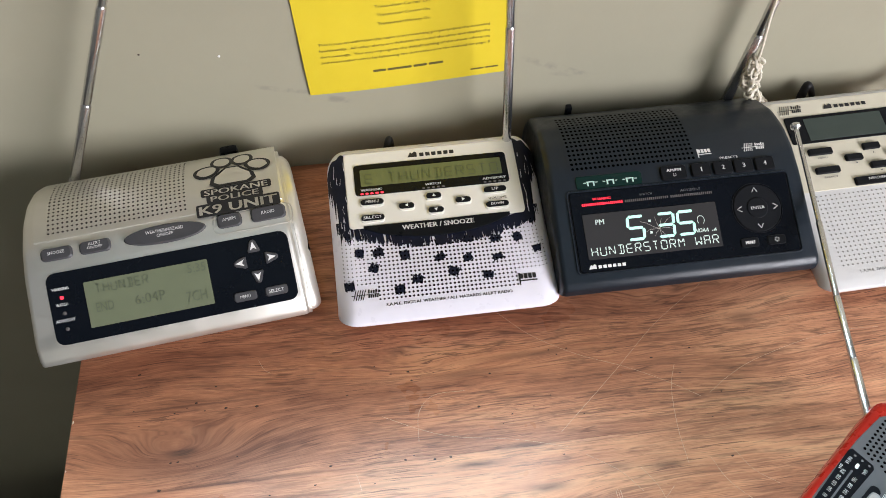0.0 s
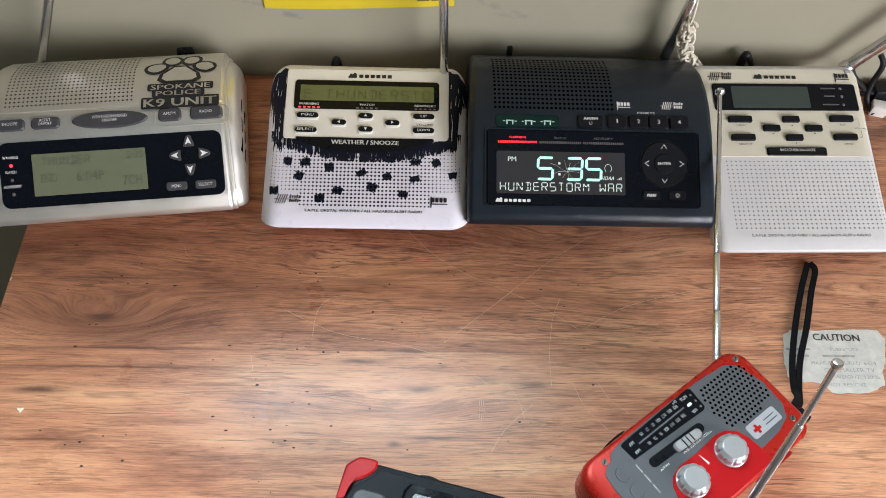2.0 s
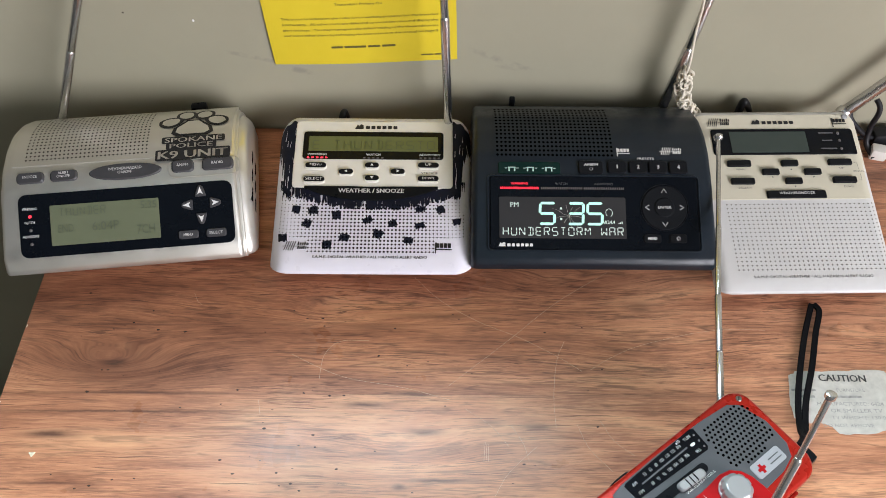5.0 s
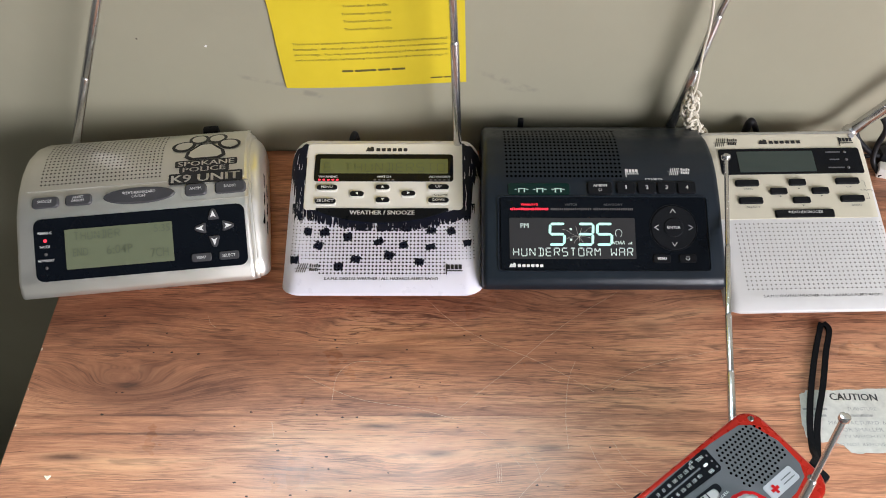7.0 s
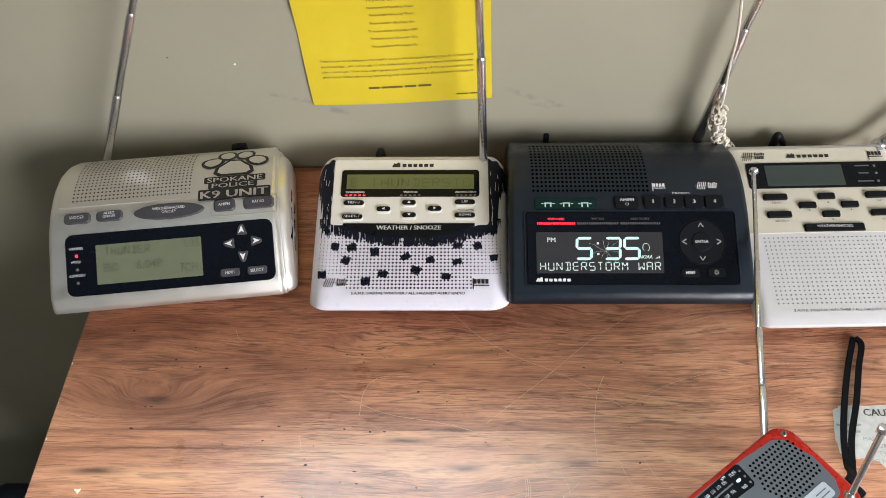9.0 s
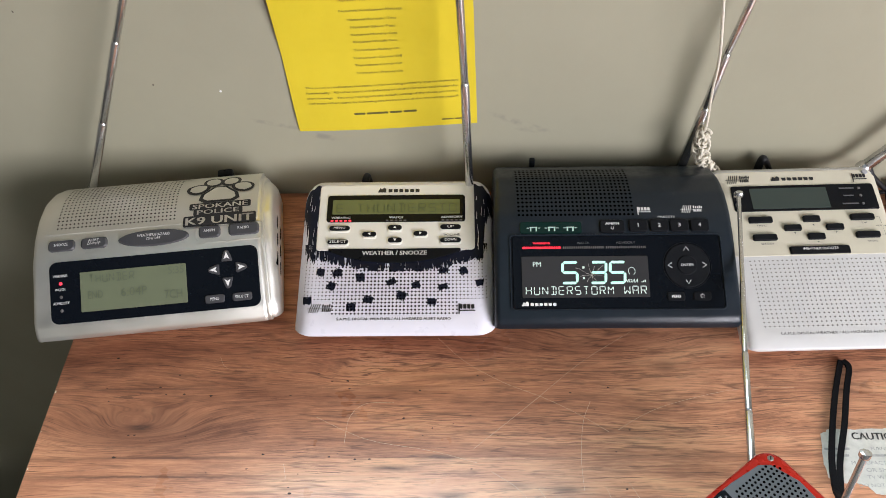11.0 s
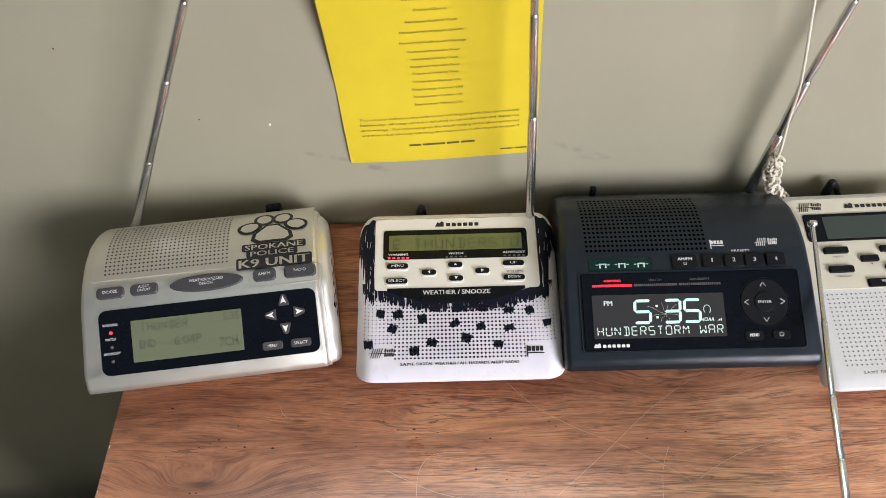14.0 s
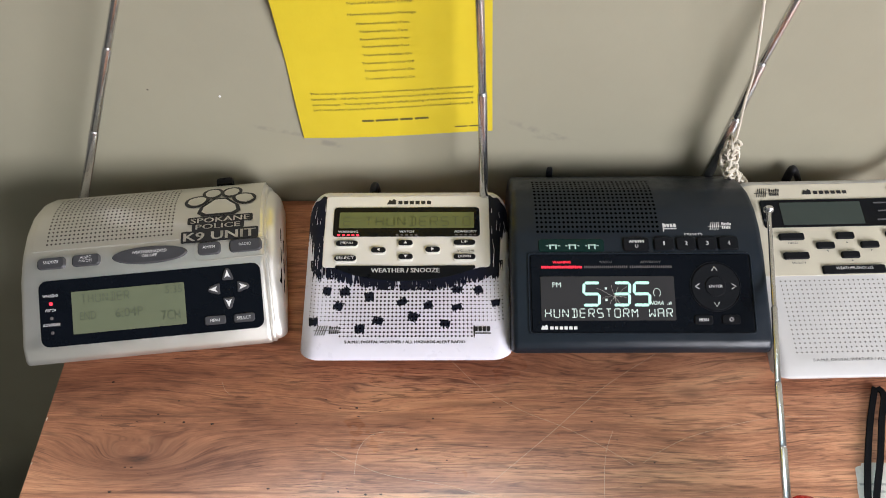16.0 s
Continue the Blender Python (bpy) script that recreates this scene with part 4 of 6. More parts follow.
# ---- spotted white radio ----
def white_radio():
    m = pose(0.045, 0, DZ)
    r = base("weather_radio", m, "small white weather radio scribbled with black marker spots", "radio", "weather radios on the desk")
    sh = S2
    part("case", sh.body(7), M_WHITE, r)
    feet(r, 0.0795, 0.022, 0.122, 0.02)
    plate = moved(rounded(0.130, 0.0635, 0.003), -0.0008, 0.1225)
    pl_ = part("top_plate", sh.slab(plate, 0.0011, edge=0.0006), M_CREAM, r, "cream button plate with yellowish tint")
    # marker ink over both shoulders
    rnd = random.Random(4)
    ink = bmesh.new()
    word_layer(ink)
    for side in (-1, 1):
        x_in, x_out = (-0.0655, -0.0793) if side < 0 else (0.0640, 0.0793)
        lows = [0.083 + rnd.uniform(-0.005, 0.003) for _ in range(30)]
        sh.sheet(x_in, x_out, lambda x: lows[int(abs(x) * 1e4) % 30], lambda x: 0.1545 + 0.001 * math.sin(x * 900), 22, 14, 0.00025, ink)
        mark(ink, len(ink.faces) - 22 * 14)
    part("marker_ink", ink, M_INK, r, "scribbled black marker ink on the shoulders")
    strokes = bmesh.new()
    for side in (-1, 1):
        for k in range(16):
            x = side * (0.0655 + 0.0125 * rnd.random())
            s0 = rnd.uniform(0.084, 0.145)
            ln = rnd.uniform(0.003, 0.011)
            wd = rnd.uniform(0.00008, 0.0003)
            dx = rnd.uniform(-0.001, 0.001)
            sh.flat([(x - wd, s0), (x + wd, s0), (x + dx + wd * 0.3, s0 + ln), (x + dx - wd * 0.3, s0 + ln)], 0.0005, strokes)
    perforation("bare_streaks", strokes, M_WHITE, r, "white streaks left bare between marker strokes")
    # crescent bar
    top = [(-0.054 + 0.108 * k / 24, 0.0920) for k in range(25)]
    low = [(x, 0.0918 - 0.0128 * max(1 - (x / 0.056) ** 2, 0) ** 0.8) for x, _ in top[::-1]]
    o = [(x - 0.0016, s) for x, s in top + low]
    bar = part("snooze_bar", sh.slab(o, 0.0017, edge=0.0007), M_BLACK, r, "curved black snooze bar with white lettering")
    t = bmesh.new()
    write(t, lambda a, c: sh.at(a, c, 0.0019), "WEATHER / SNOOZE", -0.0014, 0.0878, 0.0525, 0.0037, bold=0.0002)
    part("lettering", t, M_WPRINT, bar)
    # scribbled fringe below the plate
    fr = bmesh.new()
    for k in range(260):
        x = rnd.uniform(-0.076, 0.076)
        e = 0.0905 - 0.0145 * max(1 - (x / 0.07) ** 2, 0) ** 0.8
        wd, ln = rnd.uniform(0.0004, 0.0014), rnd.uniform(0.002, 0.0055)
        dx = rnd.uniform(-0.002, 0.002)
        sh.flat([(x - wd, e + 0.0065), (x + dx - wd * 0.5, e - ln), (x + dx + wd * 0.5, e - ln * 0.9), (x + wd, e + 0.0065)], 0.0003 + 0.0000015 * k, fr)
    perforation("marker_fringe", fr, M_INK, r, "ragged black marker edge")
    # speaker holes and marker blots
    cells = []
    for j in range(17):
        s = 0.0345 + 0.00315 * j
        for i in range(50):
            x = -0.0725 + 0.145 * i / 49
            lim = 0.051 if j < 4 else 0.0735
            if abs(x) > lim or (j > 12 and abs(x) < 0.055 and s > 0.0905 - 0.0145 * max(1 - (x / 0.07) ** 2, 0) ** 0.8):
                continue
            cells.append((x, s, 0.55 + 0.45 * max(0, 1 - (x / 0.062) ** 2) ** 0.5))
    perforation("speaker_grid", holes(sh, cells, 0.0009, 0.00036), M_HOLE, r)
    blots = ((-0.0604, 0.0713), (-0.0471, 0.0706), (-0.0509, 0.059), (-0.0282, 0.0662), (-0.0177, 0.0753), (-0.0021, 0.0745), (-0.0035, 0.0623), (0.0189, 0.0747), (0.0164, 0.0595), (0.0053, 0.0501), (-0.021, 0.047), (-0.0345, 0.0403), (0.0291, 0.0443), (0.0385, 0.0723), (0.0545, 0.0716), (0.0381, 0.0576), (0.0674, 0.0612), (-0.0694, 0.0458))
    for k, (x, s) in enumerate(blots):
        bl = bmesh.new()
        w0, h0, tn = rnd.uniform(0.0058, 0.0076), rnd.uniform(0.0054, 0.0074), rnd.uniform(-25, 25)
        for q in range(13):
            f = (q - 6) / 6
            ln = h0 * rnd.uniform(0.75, 1.15)
            off = rnd.uniform(-0.0006, 0.0006)
            c_, q_ = math.cos(radians(tn)), math.sin(radians(tn))
            px, py = f * w0 * 0.46, off
            sh.flat(moved(rounded(rnd.uniform(0.0006, 0.0011), ln, 0.0003, 2), x + px * c_ - py * q_, s + px * q_ + py * c_, tn + rnd.uniform(-12, 12)), 0.00022 + 0.000006 * q, bl)
        for q in range(4):
            sh.flat(moved(rounded(w0 * rnd.uniform(0.6, 1.0), 0.0009, 0.0003, 2), x + rnd.uniform(-0.0006, 0.0006), s + (q - 1.5) * h0 * 0.22, tn + rnd.uniform(-10, 10)), 0.00031 + 0.000006 * q, bl)
        part("marker_spot", bl, M_INK, r)
    # display and buttons on the plate
    hp = 0.0011
    panel = part("display_panel", sh.slab(moved(rounded(0.1155, 0.0262, 0.0025), -0.0012, 0.1304), hp + 0.0006, edge=0.0003), M_GLOSS, pl_, "black display surround")
    part("display", sh.slab(moved(rounded(0.1065, 0.0142, 0.0006), -0.0012, 0.1318), hp + 0.0008, edge=0.0001), M_LCD2, panel, "unlit olive green liquid crystal display")
    t = bmesh.new()
    segments(t, lambda a, c: sh.at(a, c, hp + 0.00095), "E THUNDERSTO", -0.001, 0.1306, 0.103, 0.0080, 0.0009)
    part("display_text", t, M_SEG2, panel)
    t = bmesh.new()
    pz = lambda a, c: sh.at(a, c, hp + 0.0008)
    for word, x in (("WARNING", -0.047), ("WATCH", -0.001), ("ADVISORY", 0.0453)):
        write(t, pz, word, x, 0.1215, 0.0021 * len(word) + 0.001, 0.0020, bold=0.0001)
    part("lettering", t, M_WPRINT, panel)
    for x, lit in ((-0.0468, True), (-0.001, False), (0.0453, False)):
        for k in range(5):
            part("indicator_light", sh.slab(moved(rounded(0.0021, 0.0014, 0.0003, 2), x + (k - 2) * 0.0037, 0.1185), hp + 0.0009, edge=0.0002), M_REDLED if lit else M_OFFLED, panel)
    def key(x, s, w, word, tri=None):
        s -= 0.0008
        ridge = part("button", sh.slab(moved(rounded(w, 0.0055, 0.0026), x, s - 0.0010), hp + 0.0010, edge=0.0006), M_CREAM, pl_)
        part("button_cap", sh.slab(moved(rounded(w - 0.0008, 0.0046, 0.0022), x, s), hp + 0.0018, low=hp, edge=0.0006), M_BTN, ridge, "black button cap")
        t = bmesh.new()
        if word:
            write(t, lambda a, c: sh.at(a, c, hp + 0.00195), word, x, s, 0.0022 * len(word) + 0.0006, 0.0023)
        else:
            sh.flat(moved([(-0.0014, -0.0010), (0.0014, -0.0010), (0, 0.0013)], x, s, tri), hp + 0.00195, t)
        part("lettering", t, M_WPRINT, ridge)
    key(-0.0474, 0.1119, 0.0178, "MENU")
    key(-0.0480, 0.0989, 0.0178, "SELECT")
    key(0.0443, 0.1125, 0.0178, "UP")
    key(0.0442, 0.1000, 0.0178, "DOWN")
    for x, s, turn in ((-0.0226, 0.106, 90), (-0.0017, 0.1122, 0), (-0.0014, 0.1003, 180), (0.0195, 0.1064, -90)):
        key(x, s, 0.0122, "", turn)
    t = bmesh.new()
    write(t, lambda a, c: sh.at(a, c, hp + 0.0002), "VOLUME", 0.0452, 0.1048, 0.0135, 0.0019)
    bar_logo(t, sh, 0.0007, 0.1487, 0.036, 0.0044, hp + 0.0002)
    part("lettering", t, M_PRINT, pl_)
    t = bmesh.new()
    write(t, lambda a, c: sh.at(a, c, 0.0004), "S.A.M.E. DIGITAL WEATHER / ALL HAZARDS ALERT RADIO", -0.0005, 0.0300, 0.089, 0.0021, bold=0.0001)
    alert_logo(t, sh, -0.0585, 0.0390, 0.0185, 0.0005)
    noaa_logo(t, sh, 0.0567, 0.0395, 0.013, 0.0005)
    part("lettering", t, M_PRINT, r)
    a = local(m, (0.1055, 0.1235, 0.7965), (0.1010, 0.1235, 0.906), (0.0965, 0.1235, 0.992), (0.0920, 0.1235, 1.08))
    antenna(r, a, [0.0035, 0.0030, 0.0026])
    return r


# ---- charcoal radio ----
def dark_radio():
    m = pose(0.2185, 0, DZ)
    r = base("weather_radio", m, "charcoal weather clock radio with lit cracked display", "radio", "weather radios on the desk")
    sh = S3
    part("case", sh.body(), M_CHAR, r)
    feet(r, 0.0955, 0.024, 0.148)
    cells = []
    for j in range(15):
        s = 0.1095 + (0.166 - 0.1095) * j / 14
        for i in range(28):
            cells.append((-0.0745 + 0.0905 * i / 27, s, 1))
    rec = bmesh.new()
    sh.sheet(-0.0775, 0.019, lambda x: 0.1068, lambda x: 0.17, 4, 24, 0.0004, rec)
    g = part("speaker_grille", rec, M_CHAR, r)
    perforation("speaker_grid", holes(sh, cells, 0.00112, 0.0006), M_HOLE, g)
    def button(x, s, w, h, word, parent, hh=0.0020, size=0.0026, turn=0):
        b = part("button", sh.slab(moved(rounded(w, h, 0.002), x, s), hh, edge=0.0008), M_BTN, parent)
        if word:
            t = bmesh.new()
            write(t, lambda a, c: sh.at(a, c, hh + 0.00015), word, x, s, size * (0.22 if word == "1" else 0.62 if len(word) == 1 else 0.72 * len(word)), size, bold=0.00016)
            part("lettering", t, M_WPRINT, b)
        return b
    b = button(-0.0014, 0.0991, 0.0196, 0.0108, "", r)
    t = bmesh.new()
    write(t, lambda a, c: sh.at(a, c, 0.00215), "AM/FM", -0.0014, 0.1009, 0.0108, 0.0022, bold=0.00016)
    o = [sh.at(-0.0014 + 0.0011 * math.cos(q), 0.0972 + 0.0011 * math.sin(q), 0.0022) for q in [radians(120 + 300 * k / 12) for k in range(13)]]
    tube_bm(o, 0.00018, 5, t)
    part("lettering", t, M_WPRINT, b)
    for k, x in enumerate((0.0192, 0.0358, 0.0514, 0.0675)):
        button(x, 0.0995, 0.0148, 0.0105, str(k + 1), r, size=0.0032)
    t = bmesh.new()
    pr = lambda a, c: sh.at(a, c, 0.0003)
    write(t, pr, "PRESETS", 0.0424, 0.1072, 0.0135, 0.0017)
    alert_logo(t, sh, 0.0632, 0.1140, 0.0165, 0.0003)
    noaa_logo(t, sh, 0.0253, 0.1140, 0.0105, 0.0003)
    part("lettering", t, M_WPRINT, r)
    w = part("light_window", sh.slab(moved(rounded(0.0490, 0.0100, 0.002), -0.0498, 0.0984), 0.0008, edge=0.0004), M_GREENW, r, "smoked green window with three small lamps")
    for k in range(3):
        x = -0.0635 + 0.0145 * k
        lamp = bmesh.new()
        for a, c, ww, hh in ((0, 0.0014, 0.0060, 0.0009), (-0.0022, -0.0004, 0.0011, 0.0030), (0.0022, -0.0004, 0.0011, 0.0030), (-0.0044, 0.0008, 0.0020, 0.0006), (0.0044, 0.0008, 0.0020, 0.0006)):
            sh.flat(moved(rounded(ww, hh, 0.0002, 2), x + a, 0.0972 + c), 0.00095, lamp)
        part("small_lamp", lamp, M_LAMP, w)
    # front panel
    frame_ = part("panel_frame", sh.slab(moved(rounded(0.1655, 0.0605, 0.003), 0.0, 0.0620), 0.0004, edge=0.0003), M_BLACK, r)
    panel = part("front_panel", sh.slab(moved(rounded(0.1615, 0.0575, 0.002), 0.0, 0.0620), 0.0009, edge=0.0004), M_GLOSS, r, "glossy black front panel")
    rim = bmesh.new()
    tube_bm([sh.at(a, c, 0.0006) for a, c in moved(rounded(0.1650, 0.0600, 0.003), 0.0, 0.0620)], 0.0006, 6, rim, closed=True)
    part("panel_rim", rim, M_CHAR, r)
    lcd = part("display", sh.slab(moved(rounded(0.0985, 0.0330, 0.001), -0.0246, 0.0580), 0.0013, edge=0.0002), M_LCD3, panel, "dark cracked display with lit segments")
    lit = bmesh.new()
    pz = lambda a, c: sh.at(a, c, 0.00148)
    def seg(cx, cy, w, h, on):
        word_layer(lit)
        first = len(lit.faces)
        tk = 0.0021
        S = {"a": (0, h / 2, w, tk, 0), "g": (0, 0, w, tk, 0), "d": (0, -h / 2, w, tk, 0), "b": (w / 2, h / 4, h / 2, tk, 90), "c": (w / 2, -h / 4, h / 2, tk, 90), "f": (-w / 2, h / 4, h / 2, tk, 90), "e": (-w / 2, -h / 4, h / 2, tk, 90)}
        for k in on:
            x, y, ln, tw, turn = S[k]
            l2 = ln / 2 - 0.0004
            o = [(-l2 - tw * 0.1, 0), (-l2 + tw * 0.4, -tw / 2), (l2 - tw * 0.4, -tw / 2), (l2 + tw * 0.1, 0), (l2 - tw * 0.4, tw / 2), (-l2 + tw * 0.4, tw / 2)]
            sh.flat([(a + 0.06 * (c - cy), c) for a, c in moved(o, cx + x, cy + y, turn)], 0.00148, lit)
        mark(lit, first)
    seg(-0.0365, 0.0612, 0.0115, 0.0165, "afgcd")
    seg(-0.0143, 0.0612, 0.0115, 0.0165, "abgcd")
    seg(0.0005, 0.0612, 0.0115, 0.0165, "afgcd")
    part("clock_digit", lit, M_LIT, lcd, "glowing mint green clock digits")
    t = bmesh.new()
    for s in (0.0653, 0.0568):
        word_layer(t)
        sh.flat(moved(rounded(0.0018, 0.0018, 0.0003, 2), -0.0258, s), 0.00148, t)
        mark(t, len(t.faces) - 1)
    write(t, pz, "PM", -0.0619, 0.0682, 0.0062, 0.0038, bold=0.0001)
    segments(t, pz, "HUNDERSTORM WAR", -0.0245, 0.0470, 0.0950, 0.0062, 0.00072)
    write(t, pz, "NOAA", 0.0112, 0.0545, 0.0100, 0.0029, slant=0.25, bold=0.0001)
    for k in range(3):
        sh.flat([(0.0185 + 0.0012 * k, 0.0532), (0.0193 + 0.0012 * k, 0.0532), (0.0193 + 0.0012 * k, 0.0538 + 0.0007 * k), (0.0185 + 0.0012 * k, 0.0538 + 0.0007 * k)], 0.00148, t)
        mark(t, len(t.faces) - 1)
    o = [pz(0.0115 + 0.0026 * math.cos(q), 0.0620 + 0.0032 * math.sin(q)) for q in [radians(-60 + 290 * k / 14) for k in range(15)]]
    tube_bm(o, 0.00022, 5, t)
    part("lit_text", t, M_LITW, lcd, "glowing white scrolling text")
    # cracks in the glass
    ck = bmesh.new()
    cx, cs = -0.0195, 0.0590
    rnd = random.Random(9)
    for k in range(9):
        a = radians(40 * k + rnd.uniform(-15, 15))
        ln = rnd.uniform(0.006, 0.017)
        ps = [(cx, cs)]
        for j in range(1, 4):
            ps.append((cx + math.cos(a + rnd.uniform(-0.12, 0.12)) * ln * j / 3, cs + math.sin(a + rnd.uniform(-0.12, 0.12)) * min(ln, 0.014) * j / 3))
        tube_bm([sh.at(q[0], min(max(q[1], 0.0425), 0.0735), 0.0016) for q in ps], 0.00011, 4, ck)
    part("crack", ck, M_LABEL, lcd, "white star-shaped crack in the glass")
    # status rows
    for x0, x1, word, lit_ in ((-0.0729, -0.0427, "WARNING", True), (-0.0413, -0.0089, "WATCH", False), (-0.0075, 0.0239, "ADVISORY", False)):
        bars = bmesh.new()
        n = 22
        for k in range(n):
            sh.flat(moved(rounded((x1 - x0) / n * 0.62, 0.0019, 0.0002, 2), x0 + (x1 - x0) * (k + 0.5) / n, 0.0816), 0.00105, bars)
        row = part("warning_bar", bars, M_REDLED if lit_ else M_OFFLED, panel, "lit red warning bar" if lit_ else "unlit indicator bar")
        t = bmesh.new()
        write(t, lambda a, c: sh.at(a, c, 0.00105), word, (x0 + x1) / 2, 0.0853, 0.0019 * len(word), 0.0018)
        part("lettering", t, M_REDLED if lit_ else M_DIMPRINT, row)
    # dial
    dial = part("dial_pad", sh.slab(moved(ellipse(0.0184, 0.0184, 40), 0.0548, 0.0666), 0.0016, edge=0.0012, dish=0.0003), M_BTN, panel, "round black direction pad")
    rim = bmesh.new()
    tube_bm([sh.at(0.0548 + 0.0186 * math.cos(2 * math.pi * k / 40), 0.0666 + 0.0186 * math.sin(2 * math.pi * k / 40), 0.0010) for k in range(40)], 0.0003, 6, rim, closed=True)
    part("dial_rim", rim, M_BTN, dial)
    part("enter_button", sh.slab(moved(ellipse(0.0078, 0.0078, 28), 0.0548, 0.0666), 0.0022, edge=0.0006), M_BTN, dial)
    t = bmesh.new()
    write(t, lambda a, c: sh.at(a, c, 0.00235), "ENTER", 0.0548, 0.0666, 0.0100, 0.0021, bold=0.0001)
    for turn in (0, 90, 180, 270):
        c, q = math.cos(radians(turn)), math.sin(radians(turn))
        pts = [(-0.0020, 0.0118), (0, 0.0150), (0.0020, 0.0118)]
        tube_bm([sh.at(0.0548 + a * c - b * q, 0.0666 + a * q + b * c, 0.00175) for a, b in pts], 0.00032, 5, t)
    part("dial_print", t, M_WPRINT, dial)
    button(0.0444, 0.0418, 0.0140, 0.0070, "MENU", panel, 0.0019, 0.0023)
    b = button(0.0644, 0.0420, 0.0140, 0.0070, "", panel, 0.0019)
    t = bmesh.new()
    for k in range(8):
        a = 2 * math.pi * k / 8
        tube_bm([sh.at(0.0644 + 0.0009 * math.cos(a), 0.0420 + 0.0009 * math.sin(a), 0.00205), sh.at(0.0644 + 0.0018 * math.cos(a), 0.0420 + 0.0018 * math.sin(a), 0.00205)], 0.0003, 4, t)
    part("lettering", t, M_WPRINT, b)
    t = bmesh.new()
    bar_logo(t, sh, -0.0610, 0.0366, 0.0272, 0.0032, 0.00105)
    part("maker_mark", t, M_WPRINT, panel)
    # aerial and peg
    a = local(m, (0.2895, 0.1455, 0.7950), (0.2965, 0.1455, 0.862), (0.3006, 0.1455, 0.914), (0.3107, 0.1455, 0.981), (0.322, 0.1455, 1.06))
    ant = antenna(r, a, [0.0042, 0.0036, 0.0030, 0.0026])
    part("antenna_hinge", tube_bm(local(m, (0.2885, 0.1405, 0.789), (0.2890, 0.1430, 0.793), (0.2895, 0.1455, 0.797)), [0.0035, 0.0042, 0.0044], 14), M_CHROME, ant)
    part("rear_peg", box_bm(-0.0605, -0.0555, 0.148, 0.153, 0.036, 0.0515, 0.0015), M_BLACK, r)
    return r


# ---- plain ivory radio ----
def ivory_radio():
    m = pose(0.382, -0.0143, DZ, 0, 0, 1.3)
    r = base("weather_radio", m, "ivory weather radio with grey display and dark buttons", "radio", "weather radios on the desk")
    sh = S4
    part("case", sh.body(6), M_WHITE2, r)
    feet(r, 0.0715, 0.022, 0.136)
    bm = bmesh.new()
    sh.sheet(-0.0690, 0.0690, lambda x: 0.0962, lambda x: 0.1765, 30, 22, 0.0006, bm)
    ex = bmesh.ops.extrude_edge_only(bm, edges=[e for e in bm.edges if e.is_boundary])
    for v in (g for g in ex["geom"] if isinstance(g, bmesh.types.BMVert)):
        v.co.z -= 0.002
    bmesh.ops.recalc_face_normals(bm, faces=bm.faces[:])
    top = part("upper_face", bm, M_CREAM2, r, "slightly yellowed upper face")
    hp = 0.0009
    panel = part("display_panel", sh.slab(moved(rounded(0.1190, 0.0245, 0.0018), 0.0040, 0.1497), hp + 0.0006, edge=0.0003), M_GLOSS, top, "black display surround")
    part("display", sh.slab(moved(rounded(0.0640, 0.0200, 0.0006), -0.0085, 0.1492), hp + 0.0009, edge=0.0001), M_LCD4, panel, "unlit grey-green liquid crystal display")
    for s, n in ((0.1576, 0.0125), (0.1504, 0.0085), (0.1426, 0.0135)):
        part("indicator_light", sh.slab(moved(ellipse(0.0013, 0.0013, 12), 0.0508, s), hp + 0.0012, edge=0.0005), M_OFFLED, panel)
        part("caption_bar", sh.flat(moved(rounded(n, 0.0013, 0.0003, 2), 0.0405, s), hp + 0.00075), M_DIMPRINT, panel)
    def key(x, s, w):
        part("button", sh.slab(moved(rounded(w, 0.0052, 0.0009), x, s), hp + 0.0022, edge=0.0007), M_BTN, top)
    for x, s in ((-0.0370, 0.1288), (-0.0367, 0.1123), (0.0463, 0.1295), (0.0467, 0.1129)):
        key(x, s, 0.0193)
    for x, s in ((0.0046, 0.1289), (-0.0124, 0.1208), (0.0220, 0.1208), (0.0049, 0.1123)):
        key(x, s, 0.0138)
    t = bmesh.new()
    pz = lambda a, c: sh.at(a, c, hp + 0.00015)
    for word, x, s in (("MENU", -0.0365, 0.1236), ("SELECT", -0.0355, 0.1066), ("UP", 0.0470, 0.1243), ("DOWN", 0.0490, 0.1070), ("VOLUME", 0.0610, 0.1212)):
        write(t, pz, word, x, s, 0.0017 * len(word) + 0.0008, 0.0014)
    for x, s, turn in ((0.0052, 0.1235, 0), (-0.0115, 0.1163, 90), (0.0225, 0.1163, -90), (0.0055, 0.1075, 180)):
        sh.flat(moved([(-0.0009, -0.0006), (0.0009, -0.0006), (0, 0.0008)], x, s, turn), hp + 0.00015, t)
    for pts in (((0.0575, 0.1295), (0.0605, 0.1295), (0.0608, 0.1235)), ((0.0585, 0.1129), (0.0612, 0.1129), (0.0611, 0.1190))):
        tube_bm([sh.at(a, c, hp + 0.0001) for a, c in pts], 0.00012, 4, t)
    part("lettering", t, M_GREYPRINT, top)
    t = bmesh.new()
    bar_logo(t, sh, -0.0018, 0.1690, 0.0365, 0.0042, hp + 0.00015)
    alert_logo(t, sh, -0.0476, 0.1690, 0.0190, hp + 0.00015)
    noaa_logo(t, sh, 0.0545, 0.1695, 0.0120, hp + 0.00015)
    part("maker_mark", t, M_PRINT, top)
